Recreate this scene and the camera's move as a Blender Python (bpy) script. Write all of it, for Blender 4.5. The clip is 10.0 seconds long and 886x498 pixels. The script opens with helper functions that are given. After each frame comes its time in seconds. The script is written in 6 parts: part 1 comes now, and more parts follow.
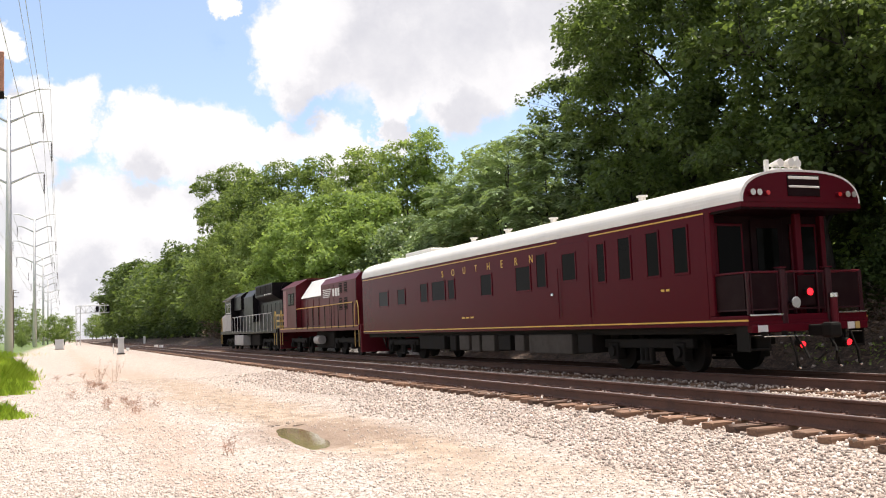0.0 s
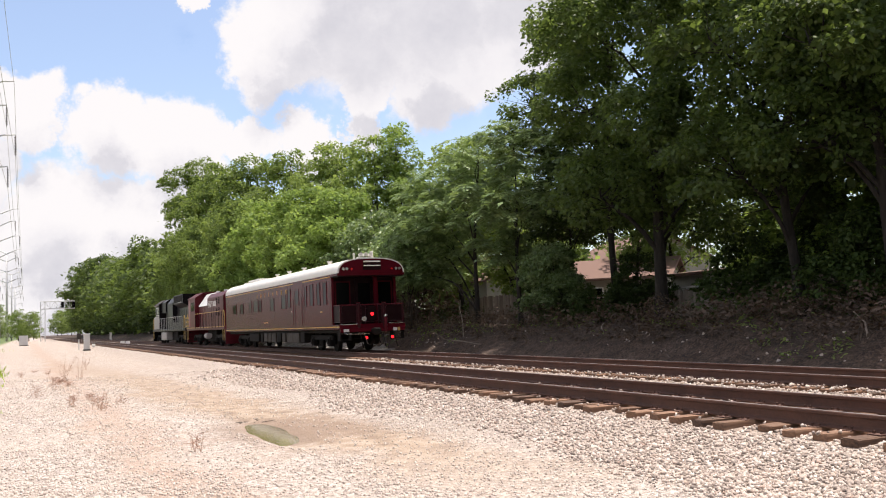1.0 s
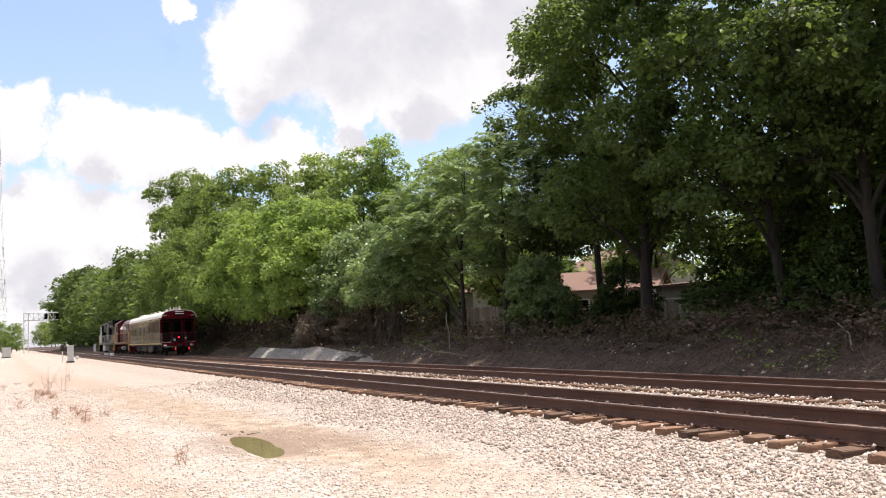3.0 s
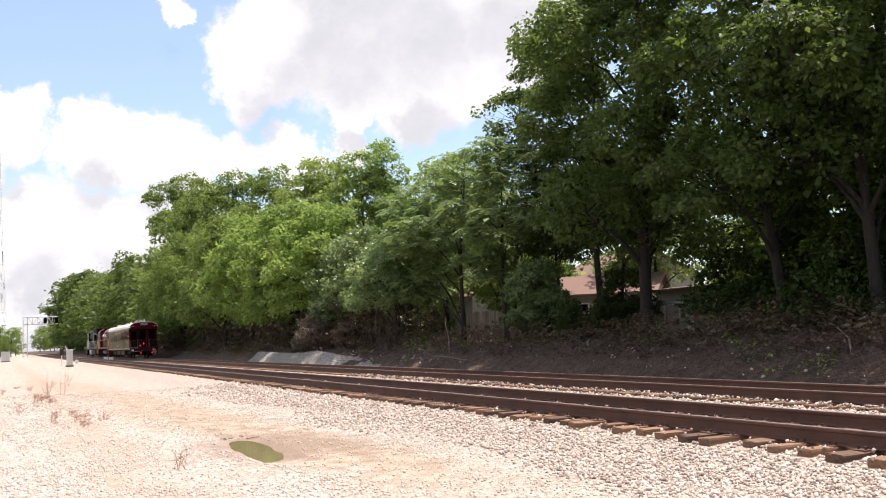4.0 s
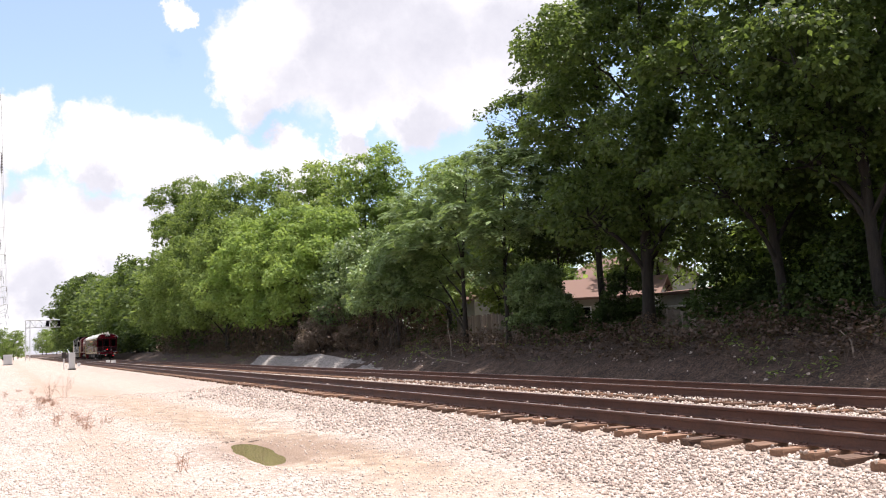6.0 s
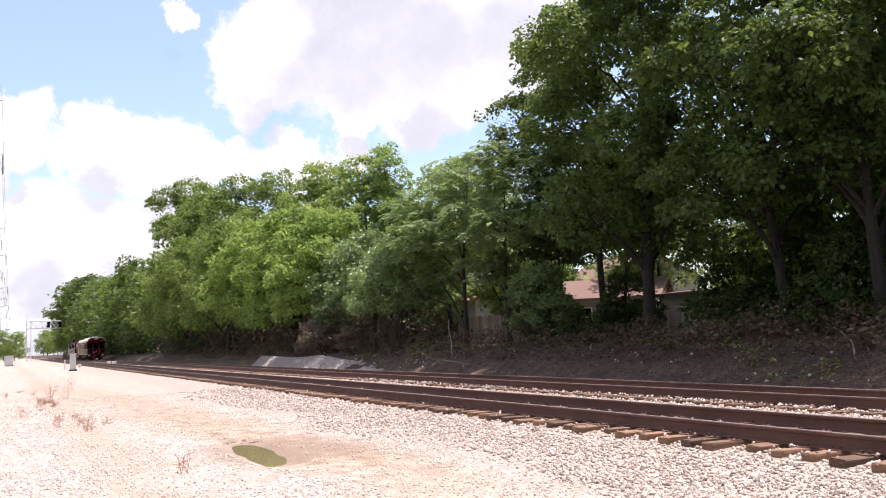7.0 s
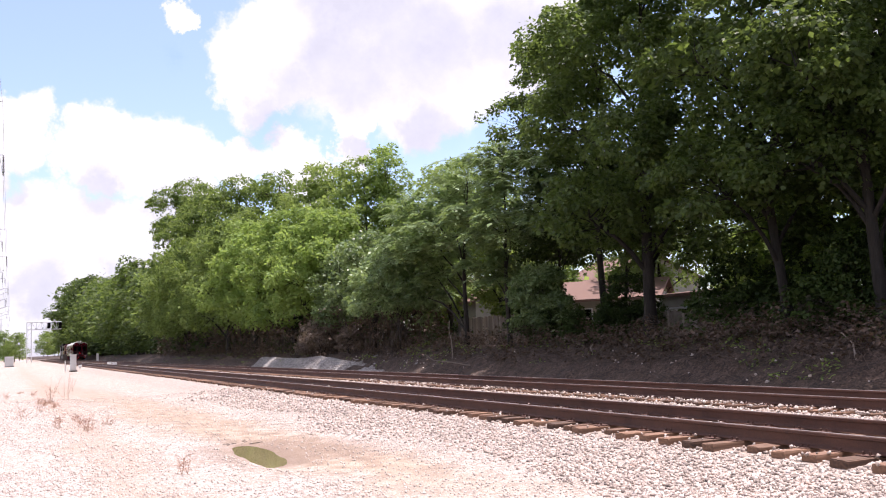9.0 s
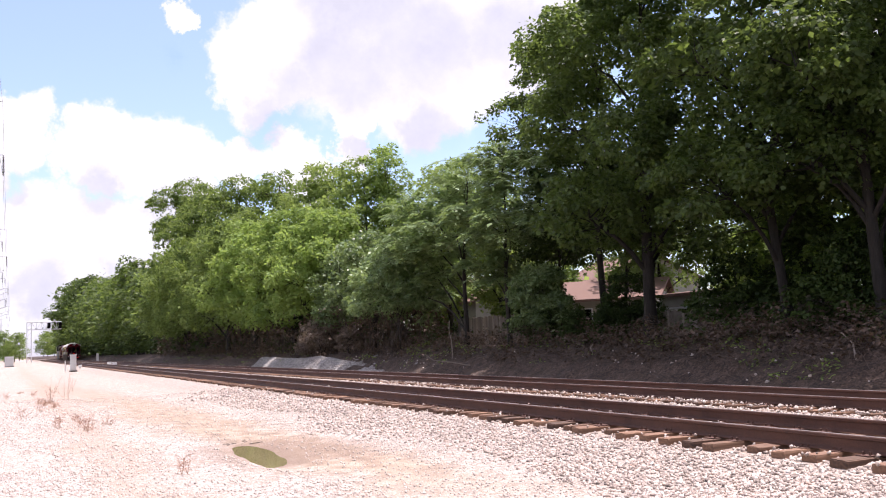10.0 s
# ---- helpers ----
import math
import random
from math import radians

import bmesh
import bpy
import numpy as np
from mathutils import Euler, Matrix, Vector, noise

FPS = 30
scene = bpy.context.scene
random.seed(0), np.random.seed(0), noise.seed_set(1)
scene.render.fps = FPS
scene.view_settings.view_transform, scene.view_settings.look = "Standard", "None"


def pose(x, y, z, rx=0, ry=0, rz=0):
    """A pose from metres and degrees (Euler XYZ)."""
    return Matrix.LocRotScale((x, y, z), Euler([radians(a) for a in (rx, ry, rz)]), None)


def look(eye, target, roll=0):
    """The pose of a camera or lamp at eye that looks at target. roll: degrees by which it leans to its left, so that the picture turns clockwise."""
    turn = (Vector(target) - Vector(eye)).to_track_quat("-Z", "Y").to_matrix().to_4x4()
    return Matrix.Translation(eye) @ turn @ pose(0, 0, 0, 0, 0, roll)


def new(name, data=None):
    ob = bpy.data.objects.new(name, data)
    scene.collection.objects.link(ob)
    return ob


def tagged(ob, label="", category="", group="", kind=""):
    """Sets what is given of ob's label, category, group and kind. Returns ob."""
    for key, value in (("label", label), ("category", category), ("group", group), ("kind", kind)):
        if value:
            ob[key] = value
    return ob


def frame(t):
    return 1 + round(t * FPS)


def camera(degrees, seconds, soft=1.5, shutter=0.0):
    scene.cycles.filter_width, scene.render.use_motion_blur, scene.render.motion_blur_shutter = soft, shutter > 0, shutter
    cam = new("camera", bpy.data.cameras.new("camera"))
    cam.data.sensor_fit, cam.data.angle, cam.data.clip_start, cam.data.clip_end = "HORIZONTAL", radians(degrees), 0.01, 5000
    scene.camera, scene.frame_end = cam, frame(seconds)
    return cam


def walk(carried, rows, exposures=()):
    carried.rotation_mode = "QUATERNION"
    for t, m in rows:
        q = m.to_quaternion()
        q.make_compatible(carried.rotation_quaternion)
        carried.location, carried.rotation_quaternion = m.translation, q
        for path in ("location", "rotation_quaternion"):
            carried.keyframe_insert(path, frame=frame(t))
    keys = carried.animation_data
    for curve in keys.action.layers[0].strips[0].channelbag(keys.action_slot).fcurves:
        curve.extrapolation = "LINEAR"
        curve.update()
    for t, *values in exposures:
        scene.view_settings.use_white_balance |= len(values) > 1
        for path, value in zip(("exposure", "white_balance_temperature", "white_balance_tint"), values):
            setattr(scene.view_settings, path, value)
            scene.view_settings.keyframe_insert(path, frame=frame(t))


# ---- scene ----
# camera stands beside the line; z = 0 is the top of the rails, y runs along the track
EYE = (0.0, 0.0, 1.23)
TRACK_NEAR, TRACK_FAR = 9.27, 13.62


def aim(yaw, pitch, roll):
    a, b = radians(yaw), radians(pitch)
    way = Vector((math.sin(a) * math.cos(b), math.cos(a) * math.cos(b), math.sin(b)))
    return look(EYE, Vector(EYE) + way * 10, -roll)


cam = camera(51.31, 10.0, soft=1.1)
walk(cam, [(0.0, aim(22.487, 4.745, 2.20)), (0.5, aim(23.553, 4.414, 2.23)), (1.0, aim(24.358, 4.397, 2.27)),
           (1.5, aim(25.327, 4.542, 2.29)), (2.0, aim(25.226, 4.744, 2.28)), (2.5, aim(25.211, 4.924, 2.28)),
           (4.0, aim(25.274, 5.332, 2.28)), (4.5, aim(25.279, 5.414, 2.29)), (5.0, aim(25.228, 5.456, 2.29)),
           (5.5, aim(25.183, 5.504, 2.28)), (7.0, aim(25.102, 5.600, 2.27)), (7.5, aim(25.083, 5.656, 2.27)),
           (10.0, aim(25.083, 5.656, 2.27))], exposures=[(0.0, 0.68, 6500, 12), (0.5, 0.50, 6500, 13), (1.0, 0.53, 6500, 14), (1.5, 0.60, 6500, 13), (2.5, 0.66, 6500, 13), (4.5, 0.73, 6450, 13), (7.5, 0.78, 6200, 21), (10.0, 0.78, 6100, 24)])

# ---------------------------------------------------------------- light
SUN_WAY = Vector((math.cos(radians(75)) * math.cos(radians(4)), math.cos(radians(75)) * math.sin(radians(4)), math.sin(radians(75))))
sun = new("sun", bpy.data.lights.new("sun", "SUN"))
sun.data.energy, sun.data.angle, sun.data.color = 4.8, radians(0.55), (1.0, 0.93, 0.83)
sun.matrix_world = look((0, 0, 60), Vector((0, 0, 60)) - SUN_WAY)


def node(nt, kind, ins=(), **props):
    n = nt.nodes.new(kind)
    for k, v in props.items():
        setattr(n, k, v)
    for k, v in dict(ins).items():
        if hasattr(v, "is_output"):
            nt.links.new(v, n.inputs[k])
        else:
            n.inputs[k].default_value = v
    return n


def mth(nt, op, a, b=0.0, clamp=False):
    return node(nt, "ShaderNodeMath", {0: a, 1: b}, operation=op, use_clamp=clamp).outputs[0]


def vmath(nt, op, a, b=(0, 0, 0)):
    n = node(nt, "ShaderNodeVectorMath", {0: a, 1: b}, operation=op)
    return n.outputs["Value"] if op in ("DISTANCE", "LENGTH", "DOT_PRODUCT") else n.outputs[0]


def ramp(nt, fac, *stops):
    n = node(nt, "ShaderNodeValToRGB", {0: fac})
    e = n.color_ramp.elements
    while len(e) < len(stops):
        e.new(0.5)
    for el, (pos, col) in zip(e, stops):
        el.position, el.color = pos, (*col, 1) if len(col) == 3 else col
    return n.outputs[0]


# clouds: compass bearing from the track (degrees, to the right), height (degrees), half-width (degrees)
CLOUDS = ((16.0, 18.2, 3.6), (19.5, 19.4, 5.4), (24.5, 20.2, 6.2), (24.5, 15.4, 3.2), (30, 20.5, 5.2), (14.0, 16.4, 2.7), (21, 24, 7), (27.8, 15.4, 2.0),
          (-0.4, 12.6, 2.2), (4.6, 11.8, 2.6), (8.6, 11.0, 2.7), (12.8, 11.6, 1.8), (16.4, 10.9, 2.0), (20, 11.8, 1.3), (-4, 9.5, 3.0), (1.2, 6.6, 3.1), (5.6, 6.4, 2.5),
          (3.5, 2.4, 4.6), (8.7, 19.9, 1.25), (9.6, 19.4, 0.9), (-4, 4, 4.0), (-3.4, 16.2, 1.1), (8.5, 7.4, 2.2), (20.0, 14.0, 1.6))


def sky_world():
    w = bpy.data.worlds.new("sky")
    scene.world = w
    w.use_nodes = True
    nt = w.node_tree
    nt.nodes.clear()
    sky = node(nt, "ShaderNodeTexSky", sky_type="NISHITA", sun_disc=False, sun_elevation=radians(75), sun_rotation=radians(86),
               air_density=1.0, dust_density=1.2, ozone_density=1.6)
    way = node(nt, "ShaderNodeTexCoord").outputs["Generated"]

    def cover(shift):
        p = vmath(nt, "ADD", way, shift)
        n1 = node(nt, "ShaderNodeTexNoise", {"Vector": p, "Scale": 12.0, "Detail": 10.0, "Roughness": 0.66})
        bent = vmath(nt, "ADD", p, vmath(nt, "MULTIPLY", vmath(nt, "SUBTRACT", n1.outputs["Color"], (0.5, 0.5, 0.5)), (0.125, 0.125, 0.095)))
        best = None
        for az, el, half in CLOUDS:
            a, b = radians(az), radians(el)
            c = (math.sin(a) * math.cos(b), math.cos(a) * math.cos(b), math.sin(b))
            d = mth(nt, "SUBTRACT", 1.0, mth(nt, "DIVIDE", vmath(nt, "DISTANCE", bent, c), radians(half) * 1.2))
            best = d if best is None else mth(nt, "MAXIMUM", best, d)
        # the rest of the sky: scattered fair-weather clouds away from the ones above
        n2 = node(nt, "ShaderNodeTexNoise", {"Vector": p, "Scale": 3.2, "Detail": 8.0, "Roughness": 0.6}).outputs[0]
        a, b = radians(16), radians(12)
        far = mth(nt, "SUBTRACT", vmath(nt, "DISTANCE", p, (math.sin(a) * math.cos(b), math.cos(a) * math.cos(b), math.sin(b))), 0.52)
        rest = mth(nt, "ADD", mth(nt, "MULTIPLY", mth(nt, "SUBTRACT", n2, 0.52), 5.0), mth(nt, "MINIMUM", mth(nt, "MULTIPLY", far, 6.0), 0.3))
        rest = mth(nt, "MINIMUM", rest, mth(nt, "MULTIPLY", far, 5.0))
        return mth(nt, "MAXIMUM", best, rest), n1.outputs[0]

    here, fine = cover((0, 0, 0))
    above, _ = cover((0.0, 0.0, 0.045))
    mask = node(nt, "ShaderNodeMapRange", {0: here, 1: -0.02, 2: 0.24, 3: 0.12, 4: 1.0}, interpolation_type="SMOOTHSTEP").outputs[0]
    shade = mth(nt, "MULTIPLY", node(nt, "ShaderNodeMapRange", {0: above, 1: 0.15, 2: 0.75}, interpolation_type="SMOOTHSTEP").outputs[0],
                mth(nt, "ADD", 0.35, fine))
    col = ramp(nt, shade, (0.0, (1.0, 0.985, 0.97)), (0.55, (0.90, 0.89, 0.90)), (1.0, (0.70, 0.70, 0.74)))
    blue = node(nt, "ShaderNodeBackground", {0: sky.outputs[0], 1: 0.14})
    cloud = node(nt, "ShaderNodeBackground", {0: col, 1: 0.68})
    mix = node(nt, "ShaderNodeMixShader", {0: mask, 1: blue.outputs[0], 2: cloud.outputs[0]})
    node(nt, "ShaderNodeOutputWorld", {0: mix.outputs[0]})


sky_world()


# ---------------------------------------------------------------- materials
def material(name):
    m = bpy.data.materials.new(name)
    m.use_nodes = True
    nt = m.node_tree
    nt.nodes.clear()
    b = node(nt, "ShaderNodeBsdfPrincipled")
    out = node(nt, "ShaderNodeOutputMaterial", {0: b.outputs[0]})
    return m, nt, b, out


def noise_tex(nt, scale, detail=4.0, rough=0.6, kind="Object"):
    tc = node(nt, "ShaderNodeTexCoord").outputs[kind]
    return node(nt, "ShaderNodeTexNoise", {"Vector": tc, "Scale": scale, "Detail": detail, "Roughness": rough}).outputs[0]


def bump(nt, b, height, strength=0.4, distance=0.02):
    n = node(nt, "ShaderNodeBump", {"Height": height, "Strength": strength, "Distance": distance})
    nt.links.new(n.outputs[0], b.inputs["Normal"])


def mixc(nt, fac, a, b):
    n = node(nt, "ShaderNodeMix", data_type="RGBA")
    for i, v in ((0, fac), (6, a), (7, b)):
        if hasattr(v, "is_output"):
            nt.links.new(v, n.inputs[i])
        else:
            n.inputs[i].default_value = (*v, 1) if isinstance(v, tuple) and len(v) == 3 else v
    return n.outputs[2]


def painted(name, col, rough=0.35, metal=0.0, wear=0.25, scale=3.0, coat=0.0, dirt=(0.10, 0.085, 0.07), spec=0.5):
    """Paint or metal with grime at two scales."""
    m, nt, b, _ = material(name)
    big, fine = noise_tex(nt, scale, 5), noise_tex(nt, scale * 14, 3)
    f = mth(nt, "MULTIPLY", node(nt, "ShaderNodeMapRange", {0: mth(nt, "ADD", mth(nt, "MULTIPLY", big, 0.7), mth(nt, "MULTIPLY", fine, 0.3)), 1: 0.45, 2: 0.8}).outputs[0], wear)
    nt.links.new(mixc(nt, f, col, dirt), b.inputs["Base Color"])
    nt.links.new(mth(nt, "ADD", rough, mth(nt, "MULTIPLY", f, 0.35)), b.inputs["Roughness"])
    b.inputs["Metallic"].default_value = metal
    b.inputs["Coat Weight"].default_value = coat
    b.inputs["Specular IOR Level"].default_value = spec
    bump(nt, b, fine, 0.12, 0.004)
    return m


def glow(name, col, power):
    m, nt, b, _ = material(name)
    b.inputs["Base Color"].default_value = (*col, 1)
    b.inputs["Emission Color"].default_value = (*col, 1)
    b.inputs["Emission Strength"].default_value = power
    return m


def stone_material(name, warm=0.0):
    m, nt, b, _ = material(name)
    r = node(nt, "ShaderNodeNewGeometry").outputs["Random Per Island"]
    col = ramp(nt, r, (0.0, (0.09, 0.072, 0.062)), (0.2, (0.21, 0.165, 0.14)), (0.38, (0.36, 0.285, 0.24)), (0.56, (0.55, 0.475, 0.42)),
               (0.70, (0.40, 0.295, 0.245)), (0.88, (0.76, 0.70, 0.63)), (1.0, (0.30, 0.175, 0.12)))
    n = noise_tex(nt, 45.0, 3)
    if warm:
        col = mixc(nt, warm, col, (0.60, 0.53, 0.47))
    col = mixc(nt, mth(nt, "MULTIPLY", n, 0.5), col, mixc(nt, 0.5, col, (0.36, 0.25, 0.18)))
    nt.links.new(col, b.inputs["Base Color"])
    b.inputs["Roughness"].default_value = 0.85
    bump(nt, b, n, 0.5, 0.01)
    return m


def ground_material():
    """Crushed stone, with tan dirt along the wheel track, rusty ballast near the rails, and dark earth and litter up the bank."""
    m, nt, b, _ = material("gravel_ground")
    pos = node(nt, "ShaderNodeTexCoord").outputs["Object"]
    sep = node(nt, "ShaderNodeSeparateXYZ", {0: pos})
    x, y = sep.outputs[0], sep.outputs[1]
    cells = node(nt, "ShaderNodeTexVoronoi", {"Vector": pos, "Scale": 24.0})
    small = node(nt, "ShaderNodeTexVoronoi", {"Vector": pos, "Scale": 60.0})
    big = node(nt, "ShaderNodeTexNoise", {"Vector": pos, "Scale": 0.45, "Detail": 5.0}).outputs[0]
    mid = node(nt, "ShaderNodeTexNoise", {"Vector": pos, "Scale": 3.0, "Detail": 5.0}).outputs[0]
    tone = node(nt, "ShaderNodeSeparateColor", {0: cells.outputs["Color"]}).outputs[0]
    tone2 = node(nt, "ShaderNodeSeparateColor", {0: small.outputs["Color"]}).outputs[0]
    gravel = ramp(nt, mth(nt, "ADD", mth(nt, "MULTIPLY", tone, 0.5), mth(nt, "MULTIPLY", tone2, 0.5)),
                  (0.15, (0.16, 0.125, 0.105)), (0.4, (0.34, 0.285, 0.245)), (0.65, (0.47, 0.41, 0.36)), (0.9, (0.62, 0.56, 0.51)))
    # coarser on the ballast shoulder, darkened for shaded gaps between stones, with patches of dust
    coarse = node(nt, "ShaderNodeMapRange", {0: mth(nt, "ADD", x, mth(nt, "MULTIPLY", mid, 0.8)), 1: 5.6, 2: 6.9}).outputs[0]
    gravel = mixc(nt, mth(nt, "MULTIPLY", coarse, 0.55), gravel, mixc(nt, tone, (0.13, 0.105, 0.09), (0.44, 0.36, 0.30)))
    gravel = mixc(nt, mth(nt, "MULTIPLY", node(nt, "ShaderNodeMapRange", {0: big, 1: 0.42, 2: 0.68}).outputs[0], 0.35), gravel, (0.40, 0.33, 0.275))
    # worn wheel track: a winding strip of tan silt that widens round the puddle
    bend = mth(nt, "ADD", x, mth(nt, "MULTIPLY", mth(nt, "SUBTRACT", big, 0.5), 2.6))
    strip = mth(nt, "ABSOLUTE", mth(nt, "SUBTRACT", bend, mth(nt, "ADD", 4.95, mth(nt, "MULTIPLY", y, -0.052))))
    silt = node(nt, "ShaderNodeMapRange", {0: mth(nt, "ADD", strip, mth(nt, "MULTIPLY", mth(nt, "SUBTRACT", mid, 0.5), 1.6)), 1: 1.6, 2: 0.4}, interpolation_type="SMOOTHSTEP").outputs[0]
    fade = mth(nt, "MULTIPLY", node(nt, "ShaderNodeMapRange", {0: y, 1: 75.0, 2: 30.0}).outputs[0], node(nt, "ShaderNodeMapRange", {0: mth(nt, "ADD", y, mth(nt, "MULTIPLY", mid, 2.0)), 1: 8.0, 2: 12.5}).outputs[0])
    siltc = ramp(nt, mid, (0.28, (0.17, 0.112, 0.072)), (0.5, (0.33, 0.24, 0.165)), (0.75, (0.46, 0.37, 0.285)))
    col = mixc(nt, mth(nt, "MULTIPLY", mth(nt, "MULTIPLY", silt, fade), 0.82), gravel, siltc)
    # weedy brown dirt further along the verge
    weedy = mth(nt, "MULTIPLY", node(nt, "ShaderNodeMapRange", {0: mth(nt, "ADD", y, mth(nt, "MULTIPLY", mid, 8.0)), 1: 22.0, 2: 42.0}).outputs[0],
                node(nt, "ShaderNodeMapRange", {0: mth(nt, "ADD", mth(nt, "MULTIPLY", mid, 0.6), mth(nt, "MULTIPLY", big, 0.4)), 1: 0.35, 2: 0.6}).outputs[0])
    weedy = mth(nt, "MULTIPLY", weedy, node(nt, "ShaderNodeMapRange", {0: x, 1: 7.5, 2: 5.5}).outputs[0])
    col = mixc(nt, mth(nt, "MULTIPLY", weedy, 0.5), col, mixc(nt, tone, (0.17, 0.115, 0.085), (0.46, 0.37, 0.30)))
    # damp soil at the puddle's rim
    rim = vmath(nt, "LENGTH", vmath(nt, "MULTIPLY", vmath(nt, "SUBTRACT", pos, (3.95, 14.6, -0.4)), (0.62, 0.42, 0.0)))
    damp = node(nt, "ShaderNodeMapRange", {0: mth(nt, "ADD", rim, mth(nt, "MULTIPLY", mth(nt, "SUBTRACT", mid, 0.5), 0.9)), 1: 1.15, 2: 0.45}, interpolation_type="SMOOTHSTEP").outputs[0]
    col = mixc(nt, mth(nt, "MULTIPLY", damp, 0.75), col, (0.21, 0.135, 0.085))
    # reddish weedy streak
    red = mth(nt, "ABSOLUTE", mth(nt, "SUBTRACT", bend, mth(nt, "ADD", 1.55, mth(nt, "MULTIPLY", y, -0.004))))
    redm = node(nt, "ShaderNodeMapRange", {0: mth(nt, "ADD", red, mth(nt, "MULTIPLY", mth(nt, "SUBTRACT", mid, 0.5), 1.8)), 1: 0.75, 2: 0.1}).outputs[0]
    col = mixc(nt, mth(nt, "MULTIPLY", redm, 0.42), col, (0.34, 0.215, 0.145))
    # ballast under the rails is rusty
    for c in (TRACK_NEAR, TRACK_FAR):
        off = mth(nt, "ABSOLUTE", mth(nt, "SUBTRACT", x, c))
        rust = node(nt, "ShaderNodeMapRange", {0: off, 1: 1.5, 2: 0.9}).outputs[0]
        col = mixc(nt, mth(nt, "MULTIPLY", rust, 0.6), col, mixc(nt, mid, (0.20, 0.13, 0.09), (0.40, 0.29, 0.21)))
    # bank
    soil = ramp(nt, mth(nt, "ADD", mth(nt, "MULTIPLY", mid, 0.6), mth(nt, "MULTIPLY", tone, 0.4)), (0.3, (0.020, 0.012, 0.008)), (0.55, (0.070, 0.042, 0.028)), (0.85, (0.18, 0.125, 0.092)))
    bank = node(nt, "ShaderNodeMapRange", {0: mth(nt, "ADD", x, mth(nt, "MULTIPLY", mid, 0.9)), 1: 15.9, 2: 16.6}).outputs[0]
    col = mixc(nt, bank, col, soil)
    # grass verge on the other side
    verge = node(nt, "ShaderNodeMapRange", {0: mth(nt, "ADD", x, mth(nt, "MULTIPLY", big, 4.0)), 1: -2.2, 2: -4.2}).outputs[0]
    col = mixc(nt, verge, col, ramp(nt, mid, (0.3, (0.06, 0.10, 0.025)), (0.7, (0.14, 0.19, 0.055))))
    nt.links.new(col, b.inputs["Base Color"])
    nt.links.new(mth(nt, "SUBTRACT", 0.92, mth(nt, "MULTIPLY", damp, 0.35)), b.inputs["Roughness"])
    h = mth(nt, "ADD", mth(nt, "MULTIPLY", cells.outputs["Distance"], -0.7), mth(nt, "MULTIPLY", small.outputs["Distance"], -0.4))
    bump(nt, b, mth(nt, "ADD", h, mth(nt, "MULTIPLY", node(nt, "ShaderNodeTexNoise", {"Vector": pos, "Scale": 34.0, "Detail": 4.0}).outputs[0], 1.1)), 0.75, 0.026)
    return m


def leaf_material(name, dark, light, trans=0.45, rough=0.6, spec=0.25):
    m, nt, b, out = material(name)
    r = node(nt, "ShaderNodeNewGeometry").outputs["Random Per Island"]
    o = node(nt, "ShaderNodeObjectInfo").outputs["Random"]
    patch = noise_tex(nt, 0.7, 3)
    f = mth(nt, "ADD", mth(nt, "MULTIPLY", r, 0.55), mth(nt, "ADD", mth(nt, "MULTIPLY", patch, 0.45), mth(nt, "MULTIPLY", mth(nt, "SUBTRACT", o, 0.5), 0.25)))
    col = ramp(nt, f, (0.15, dark), (0.85, light))
    nt.links.new(col, b.inputs["Base Color"])
    b.inputs["Roughness"].default_value = rough
    b.inputs["Specular IOR Level"].default_value = spec
    t = node(nt, "ShaderNodeBsdfTranslucent", {0: mixc(nt, 0.5, col, (light[0] * 1.6, light[1] * 1.5, light[2] * 0.8))})
    s = node(nt, "ShaderNodeMixShader", {0: trans, 1: b.outputs[0], 2: t.outputs[0]})
    nt.links.new(s.outputs[0], out.inputs[0])
    return m


def bark_material():
    m, nt, b, _ = material("bark")
    tc = node(nt, "ShaderNodeTexCoord").outputs["Object"]
    st = vmath(nt, "MULTIPLY", tc, (14, 14, 2.2))
    n = node(nt, "ShaderNodeTexNoise", {"Vector": st, "Scale": 1.0, "Detail": 6.0, "Roughness": 0.7}).outputs[0]
    nt.links.new(ramp(nt, n, (0.3, (0.012, 0.009, 0.0075)), (0.6, (0.034, 0.027, 0.022)), (0.8, (0.070, 0.057, 0.048))), b.inputs["Base Color"])
    b.inputs["Roughness"].default_value = 0.9
    bump(nt, b, n, 0.9, 0.04)
    return m


def wood_material(name, lo, hi):
    m, nt, b, _ = material(name)
    tc = node(nt, "ShaderNodeTexCoord").outputs["Object"]
    st = vmath(nt, "MULTIPLY", tc, (2.5, 30, 30))
    n = node(nt, "ShaderNodeTexNoise", {"Vector": st, "Scale": 1.0, "Detail": 5.0}).outputs[0]
    o = node(nt, "ShaderNodeObjectInfo").outputs["Random"]
    i = node(nt, "ShaderNodeNewGeometry").outputs["Random Per Island"]
    f = mth(nt, "ADD", mth(nt, "MULTIPLY", n, 0.6), mth(nt, "ADD", mth(nt, "MULTIPLY", o, 0.38), mth(nt, "MULTIPLY", i, 0.12)))
    nt.links.new(ramp(nt, f, (0.2, lo), (0.8, hi)), b.inputs["Base Color"])
    b.inputs["Roughness"].default_value = 0.85
    bump(nt, b, n, 0.7, 0.012)
    return m


